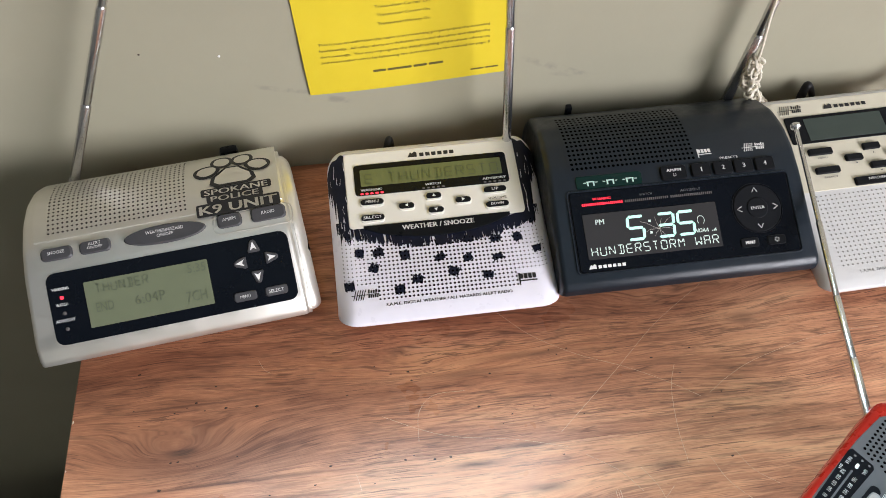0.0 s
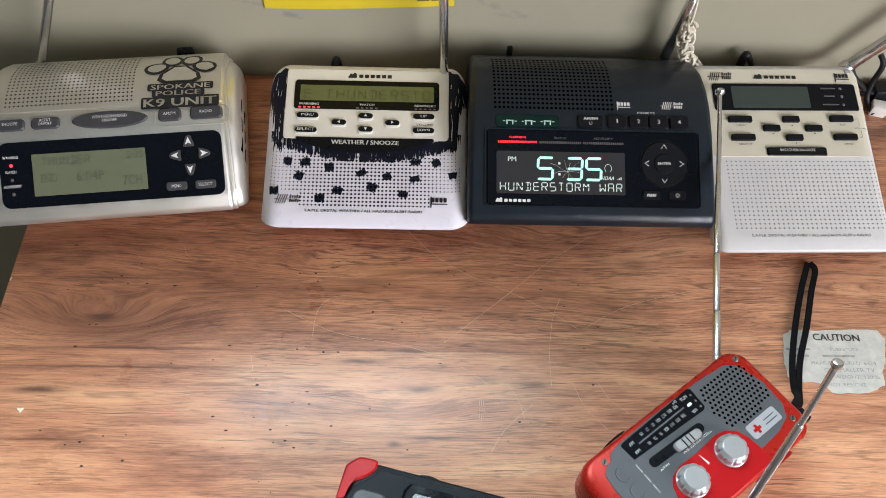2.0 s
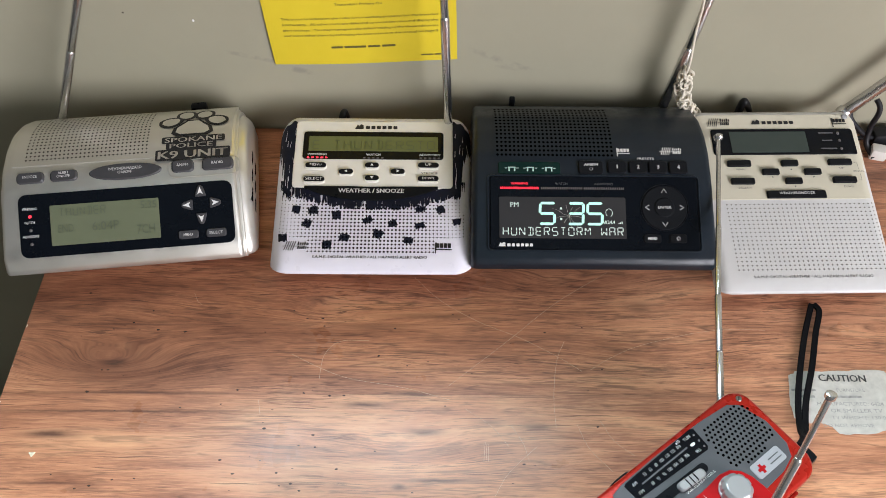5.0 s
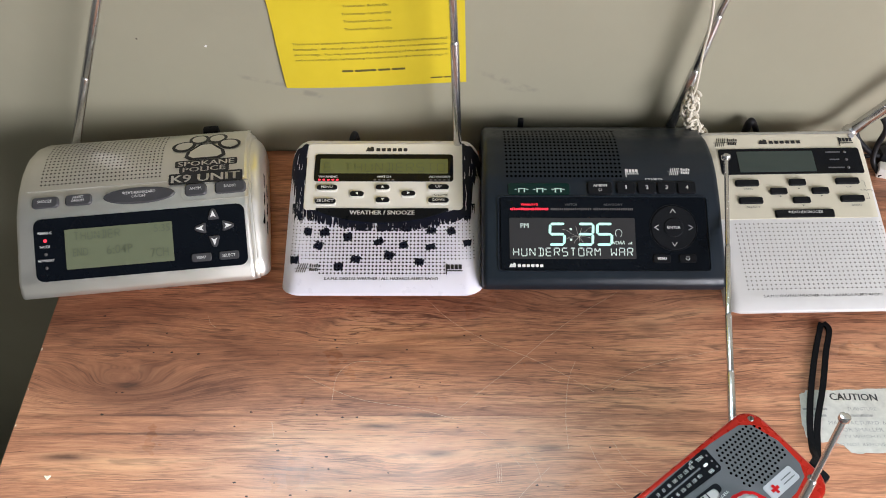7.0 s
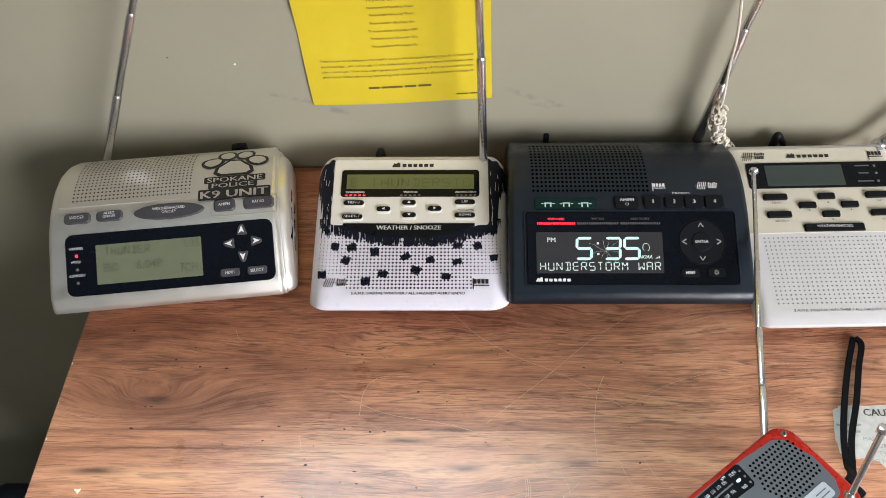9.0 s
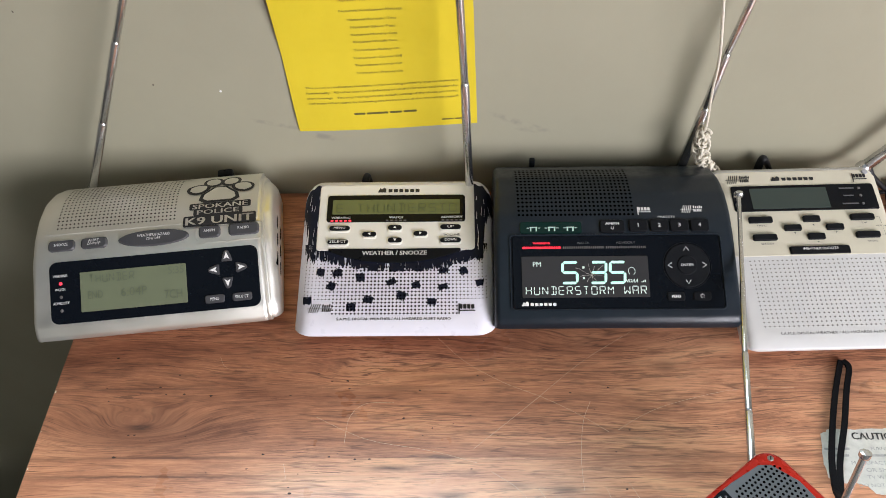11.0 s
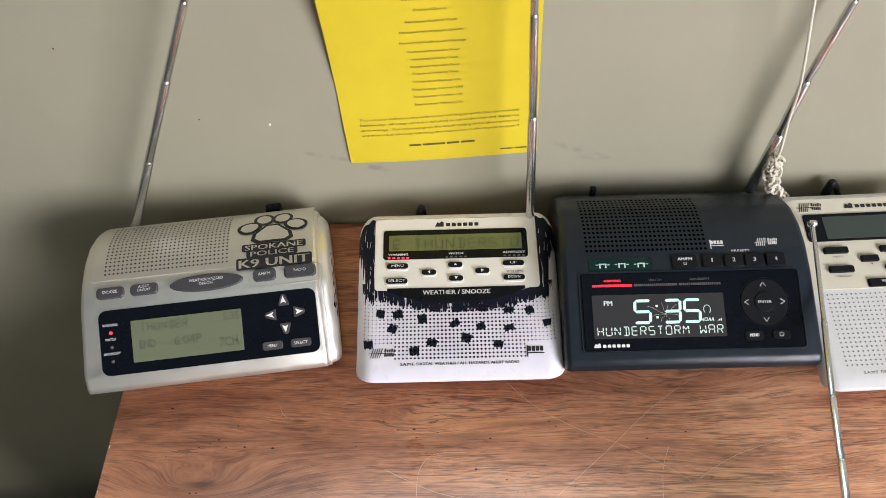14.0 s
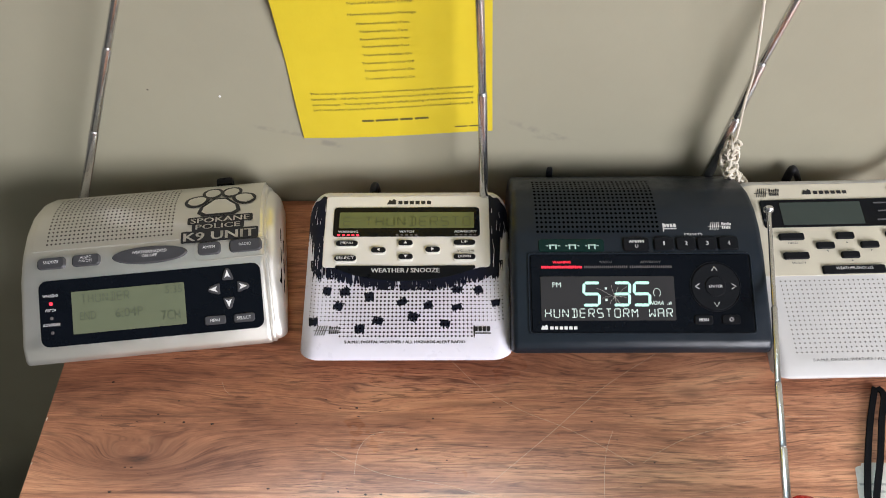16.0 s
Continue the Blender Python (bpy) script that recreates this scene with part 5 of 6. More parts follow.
    part("aerial_pivot", sh.slab(moved(ellipse(0.0026, 0.0022, 16), 0.0605, 0.1742), hp + 0.0006, edge=0.0004), M_BADGE, top, "small grey aerial pivot cover")
    bar = part("snooze_bar", sh.slab(moved(rounded(0.0483, 0.0066, 0.0008), 0.0049, 0.1000), 0.0024, edge=0.0010), M_BTN, r, "long black snooze bar")
    t = bmesh.new()
    write(t, lambda a, c: sh.at(a, c, 0.0026), "WEATHER/SNOOZE", 0.0049, 0.1008, 0.0285, 0.0023)
    part("lettering", t, M_WPRINT, bar)
    cells = []
    for j in range(17):
        f = j / 16
        for i in range(33):
            cells.append((-0.0528 + (0.0650 + 0.0528) * i / 32, 0.0350 + 0.0567 * f, 1))
    perforation("speaker_grid", holes(sh, cells, 0.00066, 0.0003), M_HOLEGREY, r)
    t = bmesh.new()
    write(t, lambda a, c: sh.at(a, c, 0.0003), "S.A.M.E. DIGITAL WEATHER / ALL HAZARDS ALERT RADIO", 0.0041, 0.0291, 0.0925, 0.0020)
    part("lettering", t, M_GREYPRINT, r)
    a = local(m, (0.4490, 0.1445, 0.7960), (0.5060, 0.1430, 0.8870), (0.545, 0.1420, 0.950))
    antenna(r, a, [0.0050, 0.0044])
    return r


silver_radio()
white_radio()
dark_radio()
ivory_radio()


# ---- red hand-crank radio ----
class FlatTop(Shell):
    """A flat upper face, for laying out pieces on it in (x, y)."""

    def __init__(self, z):
        self.z = z

    def at(self, x, y, h=0.0):
        return Vector((x, y, self.z + h))


def puffed(outline, z0, z1, r, steps=4, low=None):
    """A solid on an outline, with rounded upper and lower rims."""
    bm = bmesh.new()
    cx = sum(p[0] for p in outline) / len(outline)
    cy = sum(p[1] for p in outline) / len(outline)
    rings = []
    low = r * 0.6 if low is None else low
    def ring(d, z):
        out = []
        for px, py in outline:
            l = math.hypot(px - cx, py - cy)
            k = max(1 - d / l, 0.05)
            out.append(bm.verts.new((cx + (px - cx) * k, cy + (py - cy) * k, z)))
        return out
    for k in range(steps + 1):
        a = math.pi / 2 * k / steps
        rings.append(ring(low * (1 - math.sin(a)), z0 + low * (1 - math.cos(a))))
    for k in range(steps + 1):
        a = math.pi / 2 * k / steps
        rings.append(ring(r * (1 - math.cos(a)), z1 - r + r * math.sin(a)))
    n = len(outline)
    for a, b in zip(rings, rings[1:]):
        for k in range(n):
            bm.faces.new((a[k], a[(k + 1) % n], b[(k + 1) % n], b[k]))
    bm.faces.new(rings[0][::-1])
    bm.faces.new(rings[-1])
    bmesh.ops.recalc_face_normals(bm, faces=bm.faces[:])
    return bm


def red_radio():
    yaw = 36.7
    m = pose(0.2608, -0.1893, DZ, 0, 0, yaw)
    r = base("crank_radio", m, "red and grey hand-crank emergency radio lying on the desk", "radio")
    # body: long side along x, slightly barrel shaped
    o = []
    hx, hy = 0.0724, 0.0342
    for px, py in rounded(2 * hx, 2 * hy, 0.012, 6):
        o.append((px, py * (1 + 0.09 * (1 - (px / hx) ** 2))))
    body = part("case", puffed(o, 0.0, 0.047, 0.006, 5, 0.020), M_REDBODY, r, "glossy metallic red case")
    Z = 0.047
    top = FlatTop(Z)
    gp = [(-0.0500, 0.0262), (-0.0480, 0.0295), (-0.0400, 0.0310), (-0.0100, 0.0318), (0.0300, 0.0312), (0.0540, 0.0288), (0.0605, 0.0240), (0.0660, 0.0060), (0.0648, -0.0120), (0.0600, -0.0195), (0.0480, -0.0230), (0.0380, -0.0235), (-0.0380, -0.0280), (-0.0540, -0.0270), (-0.0592, -0.0180), (-0.0604, 0.0120), (-0.0590, 0.0215), (-0.0560, 0.0245)]
    face = part("face_panel", top.slab(gp, 0.0006, edge=0.0004), M_GREY, r, "dark grey face panel")
    # speaker
    cells = []
    for j in range(11):
        for i in range(14):
            x, y = 0.0225 + 0.0031 * i + (0.00155 if j % 2 else 0), -0.0058 + 0.0031 * j
            if ((x - 0.0440) / 0.0200) ** 4 + ((y - 0.0105) / 0.0165) ** 4 < 1.0:
                cells.append((x, y, 1))
    perforation("speaker_grid", holes(top, cells, 0.00095, 0.0008, 8), M_HOLE, face)
    # tuning scale
    sc = part("tuning_scale", top.slab([(-0.0380, 0.0180), (-0.0390, 0.0290), (-0.0370, 0.0300), (0.0215, 0.0315), (0.0235, 0.0300), (0.0225, 0.0165), (0.0205, 0.0150)], 0.0011, edge=0.0003), M_GLOSS, face, "black tuning scale with white numbers")
    t = bmesh.new()
    pz = lambda a, c: top.at(a, c, 0.00125)
    for row, (word, y) in enumerate((("AM", 0.0264), ("FM", 0.0204))):
        write(t, pz, word, -0.0328, y, 0.0036, 0.0021, bold=0.0001)
    for k, word in enumerate(("53", "62", "80", "100", "130", "170", "KHz")):
        write(t, pz, word, -0.0233 + 0.0050 * k, 0.0273, 0.0010 * len(word), 0.0023, bold=0.00006)
    for k, word in enumerate(("88", "92", "96", "100", "104", "108", "MHz")):
        write(t, pz, word, -0.0233 + 0.0050 * k, 0.0201, 0.0010 * len(word), 0.0023, bold=0.00006)
    write(t, pz, "TUN", 0.0150, 0.0282, 0.0054, 0.0022, bold=0.0001)
    write(t, pz, "x10", 0.0083, 0.0298, 0.0035, 0.0018)
    write(t, pz, "WB", 0.0150, 0.0180, 0.0038, 0.0022, bold=0.0001)
    part("lettering", t, M_WPRINT, sc)
    part("alert_mark", top.flat(moved(rounded(0.0036, 0.0018, 0.0008), 0.0152, 0.0230), 0.00125), M_WPRINT, sc)
    sl = bmesh.new()
    top.slab(moved(rounded(0.040, 0.0011, 0.0004, 2), -0.009, 0.0237), 0.0012, bm=sl, edge=0.0001)
    part("tuning_slot", sl, M_GREY, sc)
    for k in range(3):
        part("indicator_light", top.slab(moved(ellipse(0.0008, 0.0008, 10), 0.0204, 0.0180 + 0.0045 * k), 0.0014, edge=0.0003), M_OFFLED, sc)
    # band slider
    slot = part("slider_slot", top.slab(moved(rounded(0.0450, 0.0064, 0.0030), -0.0100, 0.0092, -2), 0.0008, edge=0.0003), M_BLACK, face)
    part("slider", top.slab(moved(rounded(0.0215, 0.0060, 0.0028), -0.0030, 0.0073, -4), 0.0036, edge=0.0012), M_KNOB, slot, "silver band slider")
    for k in range(5):
        part("slider_rib", top.slab(moved(rounded(0.0007, 0.0056, 0.0002, 2), -0.0066 + 0.0016 * k, 0.0071), 0.0040, low=0.003, edge=0.0002), M_BTN if k % 2 == 0 else M_KNOB, slot)
    t = bmesh.new()
    pf = lambda a, c: top.at(a, c, 0.00075)
    write(t, pf, "WB-1234567/CELL", 0.0015, 0.0030, 0.0250, 0.0015)
    write(t, pf, "AM FM", -0.0262, 0.0038, 0.0072, 0.0015)
    part("lettering", t, M_WPRINT, face)
    for k in range(3):
        part("maker_mark", top.flat(moved(rounded(0.0060, 0.0010, 0.0003, 2), -0.0395, 0.0125 - 0.0075 * k, -90), 0.00075), M_FADED, face)
    for k, (a, b) in enumerate(((-0.0500, 0.0155), (-0.0500, 0.0030), (-0.0500, -0.0095))):
        part("embossed_mark", tube_bm([top.at(a + 0.004 * math.cos(q), b + 0.0045 * math.sin(q), 0.0006) for q in [radians(60 + 250 * j / 12) for j in range(13)]], 0.0005, 6), M_GREY, face)
    # red knob field
    o2 = [(-0.0335, -0.0300), (-0.0335, -0.0150), (-0.0310, -0.0078), (-0.0265, -0.0032), (-0.0190, -0.0010), (-0.0110, -0.0012), (-0.0030, -0.0016), (0.0060, -0.0010), (0.0140, -0.0004), (0.0215, -0.0022), (0.0268, -0.0068), (0.0298, -0.0135), (0.0310, -0.0220), (0.0310, -0.0330), (-0.0320, -0.0330)]
    part("knob_field", top.slab(o2, 0.0009, edge=0.0004), M_RED, r, "red plastic field under the knobs")
    part("volume_mark", top.flat([(-0.0035, -0.0110), (-0.0022, -0.0106), (-0.0040, -0.0030)], 0.0011), M_WPRINT, r)
    for x, y, turn in ((0.0138, -0.0134, 10), (-0.0190, -0.0124, 30)):
        bm = bmesh.new()
        rings = []
        for f, z, cut in ((0.0102, 0.0, 0.0), (0.0102, 0.0010, 0.0), (0.0098, 0.0014, 0.07), (0.0094, 0.0054, 0.09), (0.0080, 0.0070, 0.04), (0.0072, 0.0078, 0.0), (0.0068, 0.0080, 0.0)):
            ring = []
            for k in range(50):
                q = radians(turn) + 2 * math.pi * k / 50
                rad = f * (1 - cut * (1.0 if k % 5 == 0 else 0.0))
                ring.append(bm.verts.new((x + rad * math.cos(q), y + rad * math.sin(q), Z + 0.0009 + z)))
            rings.append(ring)
        for u, v in zip(rings, rings[1:]):
            for k in range(50):
                bm.faces.new((u[k], u[(k + 1) % 50], v[(k + 1) % 50], v[k]))
        bm.faces.new(rings[-1])
        part("knob", bm, M_KNOB, r, "satin silver knob with a notched skirt", 25)
    # badge with a red cross
    bd = part("badge", top.slab(moved(rounded(0.0255, 0.0100, 0.002), 0.0448, -0.0133, 0), 0.0012, edge=0.0004), M_BADGE, r, "white badge with a small red cross")
    t = bmesh.new()
    top.flat(moved(rounded(0.0060, 0.0020, 0.0001, 2), 0.0382, -0.0137), 0.00138, t)
    top.flat(moved(rounded(0.0020, 0.0060, 0.0001, 2), 0.0382, -0.0137), 0.00142, t)
    part("red_cross", t, M_RED, bd)
    t = bmesh.new()
    for k, w in enumerate((0.0095, 0.0105)):
        top.flat(moved(rounded(w, 0.0007, 0.0003, 2), 0.0500, -0.0122 - 0.0028 * k), 0.00138, t)
    part("lettering", t, M_DIMPRINT, bd)
    # screws, slots and side knob
    for x, y in ((0.0640, 0.0272), (-0.0535, 0.0280), (0.0625, -0.0222)):
        s = part("screw", top.slab(moved(ellipse(0.0021, 0.0021, 14), x, y), 0.0005, edge=0.0003), M_STEEL, r)
        part("screw_slot", top.flat(moved(rounded(0.003, 0.0006, 0.0001, 2), x, y, 40), 0.0006), M_HOLE, s)
    bm = bmesh.new()
    bmesh.ops.create_cone(bm, cap_ends=True, segments=24, radius1=0.009, radius2=0.009, depth=0.006, matrix=Matrix.Translation((-0.0305, 0.0345, 0.026)) @ Matrix.Rotation(radians(90), 4, "X"))
    part("side_dial", bm, M_BLACK, r)
    bm = bmesh.new()
    bmesh.ops.create_cone(bm, cap_ends=True, segments=28, radius1=0.0145, radius2=0.0125, depth=0.005, matrix=Matrix.Translation((-0.0782, -0.001, 0.024)) @ Matrix.Rotation(radians(-90), 4, "Y"))
    lamp = part("torch_rim", bm, M_KNOB, r, "silver rim of the end torch")
    bm = bmesh.new()
    bmesh.ops.create_cone(bm, cap_ends=True, segments=24, radius1=0.0105, radius2=0.0105, depth=0.001, matrix=Matrix.Translation((-0.0812, -0.001, 0.024)) @ Matrix.Rotation(radians(-90), 4, "Y"))
    part("torch_lens", bm, M_OFFLED, lamp)
    ho = bmesh.new()
    box_bm(0.030, 0.052, -0.0378, -0.0345, 0.012, 0.036, 0.002, bm=ho)
    part("crank_arm", ho, M_REDBODY, r)
    part("strap_lug", box_bm(0.0700, 0.0790, -0.0300, -0.0200, 0.028, 0.040, 0.003), M_BLACK, r)
    # aerial laid over towards the ivory radio
    a = local(m, (0.2870, -0.1290, 0.7860), (0.2933, -0.0900, 0.7893), (0.3003, -0.0450, 0.7933), (0.3111, 0.0140, 0.7990), (0.3260, 0.0989, 0.8065))
    antenna(r, a, [0.0028, 0.0025, 0.0022, 0.0018], tip=0.0038)
    return r


red_radio()

# ---- wrist strap ----
strap = base("wrist_strap", pose(0, 0, 0), "black woven wrist strap looped on the desk", "strap")


def ribbon(points, width, thick):
    bm = bmesh.new()
    pts = spline(points, 8)
    rings = []
    for i, p in enumerate(pts):
        d = (pts[min(i + 1, len(pts) - 1)] - pts[max(i - 1, 0)]).normalized()
        s = d.cross(Vector((0, 0, 1))).normalized() * width / 2
        u = s.cross(d).normalized() * thick / 2
        rings.append([bm.verts.new(p + a) for a in (s - u, s + u, -s + u, -s - u)])
    for a, b in zip(rings, rings[1:]):
        for k in range(4):
            bm.faces.new((a[k], a[(k + 1) % 4], b[(k + 1) % 4], b[k]))
    bm.faces.new(rings[0])
    bm.faces.new(rings[-1][::-1])
    bmesh.ops.recalc_face_normals(bm, faces=bm.faces[:])
    return bm


part("strap_band", ribbon([(0.3335, -0.1560, 0.7845), (0.3430, -0.1460, 0.7730), (0.3510, -0.1320, 0.7560), (0.3565, -0.1100, 0.7525), (0.3660, -0.0810, 0.7520), (0.3772, -0.0520, 0.7520), (0.3858, -0.0330, 0.7520), (0.3890, -0.0262, 0.7520)], 0.0041, 0.0018), M_STRAP, strap)
part("strap_band", ribbon([(0.3345, -0.1575, 0.7825), (0.3450, -0.1490, 0.7700), (0.3545, -0.1330, 0.7555), (0.3620, -0.1100, 0.7528), (0.3745, -0.0810, 0.7522), (0.3852, -0.0520, 0.7522), (0.3930, -0.0330, 0.7522), (0.3905, -0.0260, 0.7522)], 0.0041, 0.0018), M_STRAP, strap)


# ---- black and red emergency radio at the front ----
def black_radio():
    m = pose(0.0462, -0.1915, DZ, 0, 0, -14.2)
    r = base("emergency_radio", m, "black emergency radio with red corner and grey display", "radio")
    L_, D_ = 0.222, 0.082
    o = [(a + L_ / 2, b - D_ / 2) for a, b in rounded(L_, D_, 0.008, 5)]
    part("case", puffed(o, 0.0, 0.032, 0.004, 4), M_BLACK, r)
    top = FlatTop(0.032)
    part("face_panel", top.slab([(0.0200, -0.004), (0.21, -0.004), (0.21, -0.076), (0.004, -0.076), (0.004, -0.030), (0.0055, -0.0215), (0.0085, -0.0158), (0.0138, -0.0118), (0.0180, -0.0075)], 0.0008, edge=0.0005), M_BTN, r, "textured black face")
    rc = [(-0.0012, -0.006), (0.004, -0.0005), (0.0075, 0.0012), (0.0165, 0.0012), (0.0178, -0.002), (0.0167, -0.0055), (0.0125, -0.0105), (0.0070, -0.0145), (0.0042, -0.0200), (0.0030, -0.0265), (-0.0012, -0.0285)]
    rc = [(q.x, q.y) for q in spline([(a, b, 0) for a, b in rc], 4)]
    bm = bmesh.new()
    top.slab(rc, 0.0022, low=-0.031, edge=0.0016, bm=bm)
    part("corner_guard", bm, M_RED, r, "bright red corner guard")
    rc2 = [(-0.0012, -0.0292), (0.0030, -0.0262), (0.0030, -0.0740), (-0.0012, -0.0720)]
    part("side_guard", top.slab(rc2, 0.0018, low=-0.031, edge=0.0010), M_RED, r, "bright red side guard")
    b = part("power_button", top.slab(moved(rounded(0.0215, 0.0195, 0.0060), 0.0190, -0.0275), 0.0022, edge=0.0010), M_RUBBER, r, "grey torch button with a white symbol")
    t = bmesh.new()
    cx, cy = 0.0195, -0.0280
    tube_bm([top.at(cx + 0.0003 + 0.0026 * math.cos(q), cy + 0.0026 * math.sin(q), 0.0024) for q in [radians(-75 + 180 * k / 12) for k in range(13)]], 0.0005, 6, t)
    for q in (120, 150, 180, 210):
        c, s = math.cos(radians(q)), math.sin(radians(q))
        tube_bm([top.at(cx + 0.0016 * c, cy + 0.0016 * s, 0.0024), top.at(cx + 0.0042 * c, cy + 0.0042 * s, 0.0024)], 0.0004, 6, t)
    part("torch_symbol", t, M_WPRINT, b)
    fr = part("display_frame", top.slab([(0.0375, -0.0120), (0.0405, -0.0075), (0.156, -0.0075), (0.159, -0.0120), (0.159, -0.060), (0.0375, -0.060)], 0.0026, edge=0.0018), M_GLOSS, r)
    part("display", top.slab([(0.0435, -0.0155), (0.0450, -0.0130), (0.152, -0.0130), (0.153, -0.0155), (0.153, -0.056), (0.0435, -0.056)], 0.0030, edge=0.0003), M_LCD5, fr, "silvery grey liquid crystal display")
    bm = bmesh.new()
    bmesh.ops.create_cone(bm, cap_ends=True, segments=32, radius1=0.0175, radius2=0.0175, depth=0.007, matrix=Matrix.Translation((0.050, -0.0135, 0.018)))
    bmesh.ops.bevel(bm, geom=bm.edges[:], offset=0.001, segments=2, affect="EDGES")
    part("thumb_wheel", bm, M_BLACK, r)
    # upright aerial
    a = local(m, (0.2645, -0.2480, 0.7900), (0.2762, -0.2120, 0.9000), (0.2800, -0.1985, 0.9390))
    antenna(r, a, [0.0022, 0.0016], tip=0.0027)
    return r


black_radio()

# ---- yellow sheet on the wall ----
def notice():
    r = base("paper_notice", pose(0.0, WALL, 0), "creased yellow instruction sheet taped to the wall", "paper")
    def place(u, v, h=0.0):
        """u across and v up the sheet in metres from its lower left corner."""
        f = v / 0.212
        x = -0.0403 + u - 0.0085 * f
        z = 0.8240 + v + u * 0.0445
        bow = 0.0016 + 0.0022 * math.exp(-((v - 0.105) / 0.016) ** 2) + 0.0012 * math.sin(u * 30) * (1 - f) + 0.0006 * math.sin(v * 55 + u * 12)
        bow += 0.16 * max(v - 0.107, 0.0)
        return Vector((x, -(bow + h), z))
    bm = bmesh.new()
    nu, nv = 22, 44
    for h in (0.0, 0.00012):
        g = [[bm.verts.new(place(0.1530 * i / nu, 0.214 * j / nv, h)) for j in range(nv + 1)] for i in range(nu + 1)]
        for i in range(nu):
            for j in range(nv):
                q = (g[i][j], g[i + 1][j], g[i + 1][j + 1], g[i][j + 1])
                bm.faces.new(q if h else q[::-1])
    part("sheet", bm, M_YELLOW, r, "", 60)
    t = bmesh.new()
    pz = lambda a, c: place(a, c, 0.00045)
    lines = [("Transmitter Primary On", 0.0587), ("Transmitter Carrier On", 0.0661), ("Transmitter Carrier Off", 0.0731), ("Transmitter Backup On", 0.0806), ("Required Weekly Test", 0.0886), ("Required Monthly Test", 0.0958), ("National Silent Test", 0.1030), ("National Periodic Test", 0.1100), ("Network Notification Message", 0.1165), ("National Information Center", 0.1240), ("National Audible Test", 0.1312), ("Practice/Demo", 0.1392), ("Administrative Message", 0.1465)]
    for word, v in lines:
        v = v if v < 0.11 else 0.11 + (v - 0.11) * 1.27
        write(t, pz, word, 0.0760, v, 0.00166 * len(word) + 0.001, 0.0023)
    for k, word in enumerate(("This is not an indication the radio is not working properly, but the intended", "functionality.  All other alerts are defaulted to sound the siren and display the", "alert message.  You may reprogram the default setting of the above advisories", "and most other alerts by following the instructions in the manual on page 9")):
        write(t, pz, word, 0.0755, 0.0462 - 0.0053 * k, 0.1250, 0.0022)
    for k in range(4):
        w = (0.0095, 0.018, 0.010, 0.011)[k]
        x = (0.0545, 0.0695, 0.0850, 0.0970)[k]
        o = moved(rounded(w, 0.0021, 0.0004, 2), x, 0.0178)
        t.faces.new([t.verts.new(pz(a, c)) for a, c in o])
        mark(t, len(t.faces) - 1)
    for k in range(2):
        o = moved(rounded(0.010, 0.0014, 0.0003, 2), 0.128 + 0.0115 * k, 0.0066)
        t.faces.new([t.verts.new(pz(a, c)) for a, c in o])
        mark(t, len(t.faces) - 1)
    part("printed_text", t, M_PAPERINK, r, "small black printed text")
    return r


notice()

# ---- torn label on the desk ----
def torn_label():
    r = base("caution_label", pose(0, 0, DZ), "torn white caution label stuck on the wood", "label")
    out = [(0.3563, -0.0872), (0.3640, -0.0832), (0.3873, -0.0838), (0.4137, -0.0820), (0.4280, -0.0835), (0.4314, -0.0892), (0.4266, -0.1080), (0.4212, -0.1170), (0.4210, -0.1265), (0.4118, -0.1311), (0.3948, -0.1336), (0.3809, -0.1325), (0.3762, -0.1268), (0.3685, -0.1247), (0.3580, -0.1250), (0.3515, -0.1206), (0.3521, -0.1069)]
    rnd = random.Random(3)
    dense = []
    for (a, b), (c, d) in zip(out, out[1:] + out[:1]):
        for k in range(4):
            f = k / 4
            dense.append((a + (c - a) * f + rnd.uniform(-0.0006, 0.0006), b + (d - b) * f + rnd.uniform(-0.0006, 0.0006)))
    bm = bmesh.new()
    lo = [bm.verts.new((a, b, 0.00002)) for a, b in dense]
    hi = [bm.verts.new((a, b, 0.0003)) for a, b in dense]
    n = len(dense)
    for k in range(n):
        bm.faces.new((lo[k], lo[(k + 1) % n], hi[(k + 1) % n], hi[k]))
    bm.faces.new(hi)
    bmesh.ops.recalc_face_normals(bm, faces=bm.faces[:])
    part("paper", bm, M_LABEL, r)
    t = bmesh.new()
    pz = lambda a, c: Vector((a, c, 0.00042))
    write(t, pz, "CAUTION", 0.3950, -0.0893, 0.0345, 0.0055, turn=-1, bold=0.0002)
    part("heading", t, M_GREYPRINT, r)
    t = bmesh.new()
    for x, y, w in ((0.3640, -0.0990, 0.018), (0.3640, -0.1043, 0.014), (0.3930, -0.1043, 0.024)):
        o = moved(rounded(w, 0.0017, 0.0004, 2), x, y)
        t.faces.new([t.verts.new(pz(a, c)) for a, c in o])
        mark(t, len(t.faces) - 1)
    write(t, pz, "FURNITURE", 0.3985, -0.0990, 0.0205, 0.0025)
    write(t, pz, "MANUFACTURED: 6424", 0.3950, -0.1099, 0.0480, 0.0028)
    write(t, pz, "OR SMALLER TV", 0.3980, -0.1153, 0.0370, 0.0029)
    write(t, pz, "TV WEIGHT: 130 lb", 0.3985, -0.1206, 0.0400, 0.0026)
    write(t, pz, "DO NOT REMOVE", 0.3890, -0.1266, 0.0360, 0.0026)
    part("printed_text", t, M_FADED, r, "worn grey print")


torn_label()


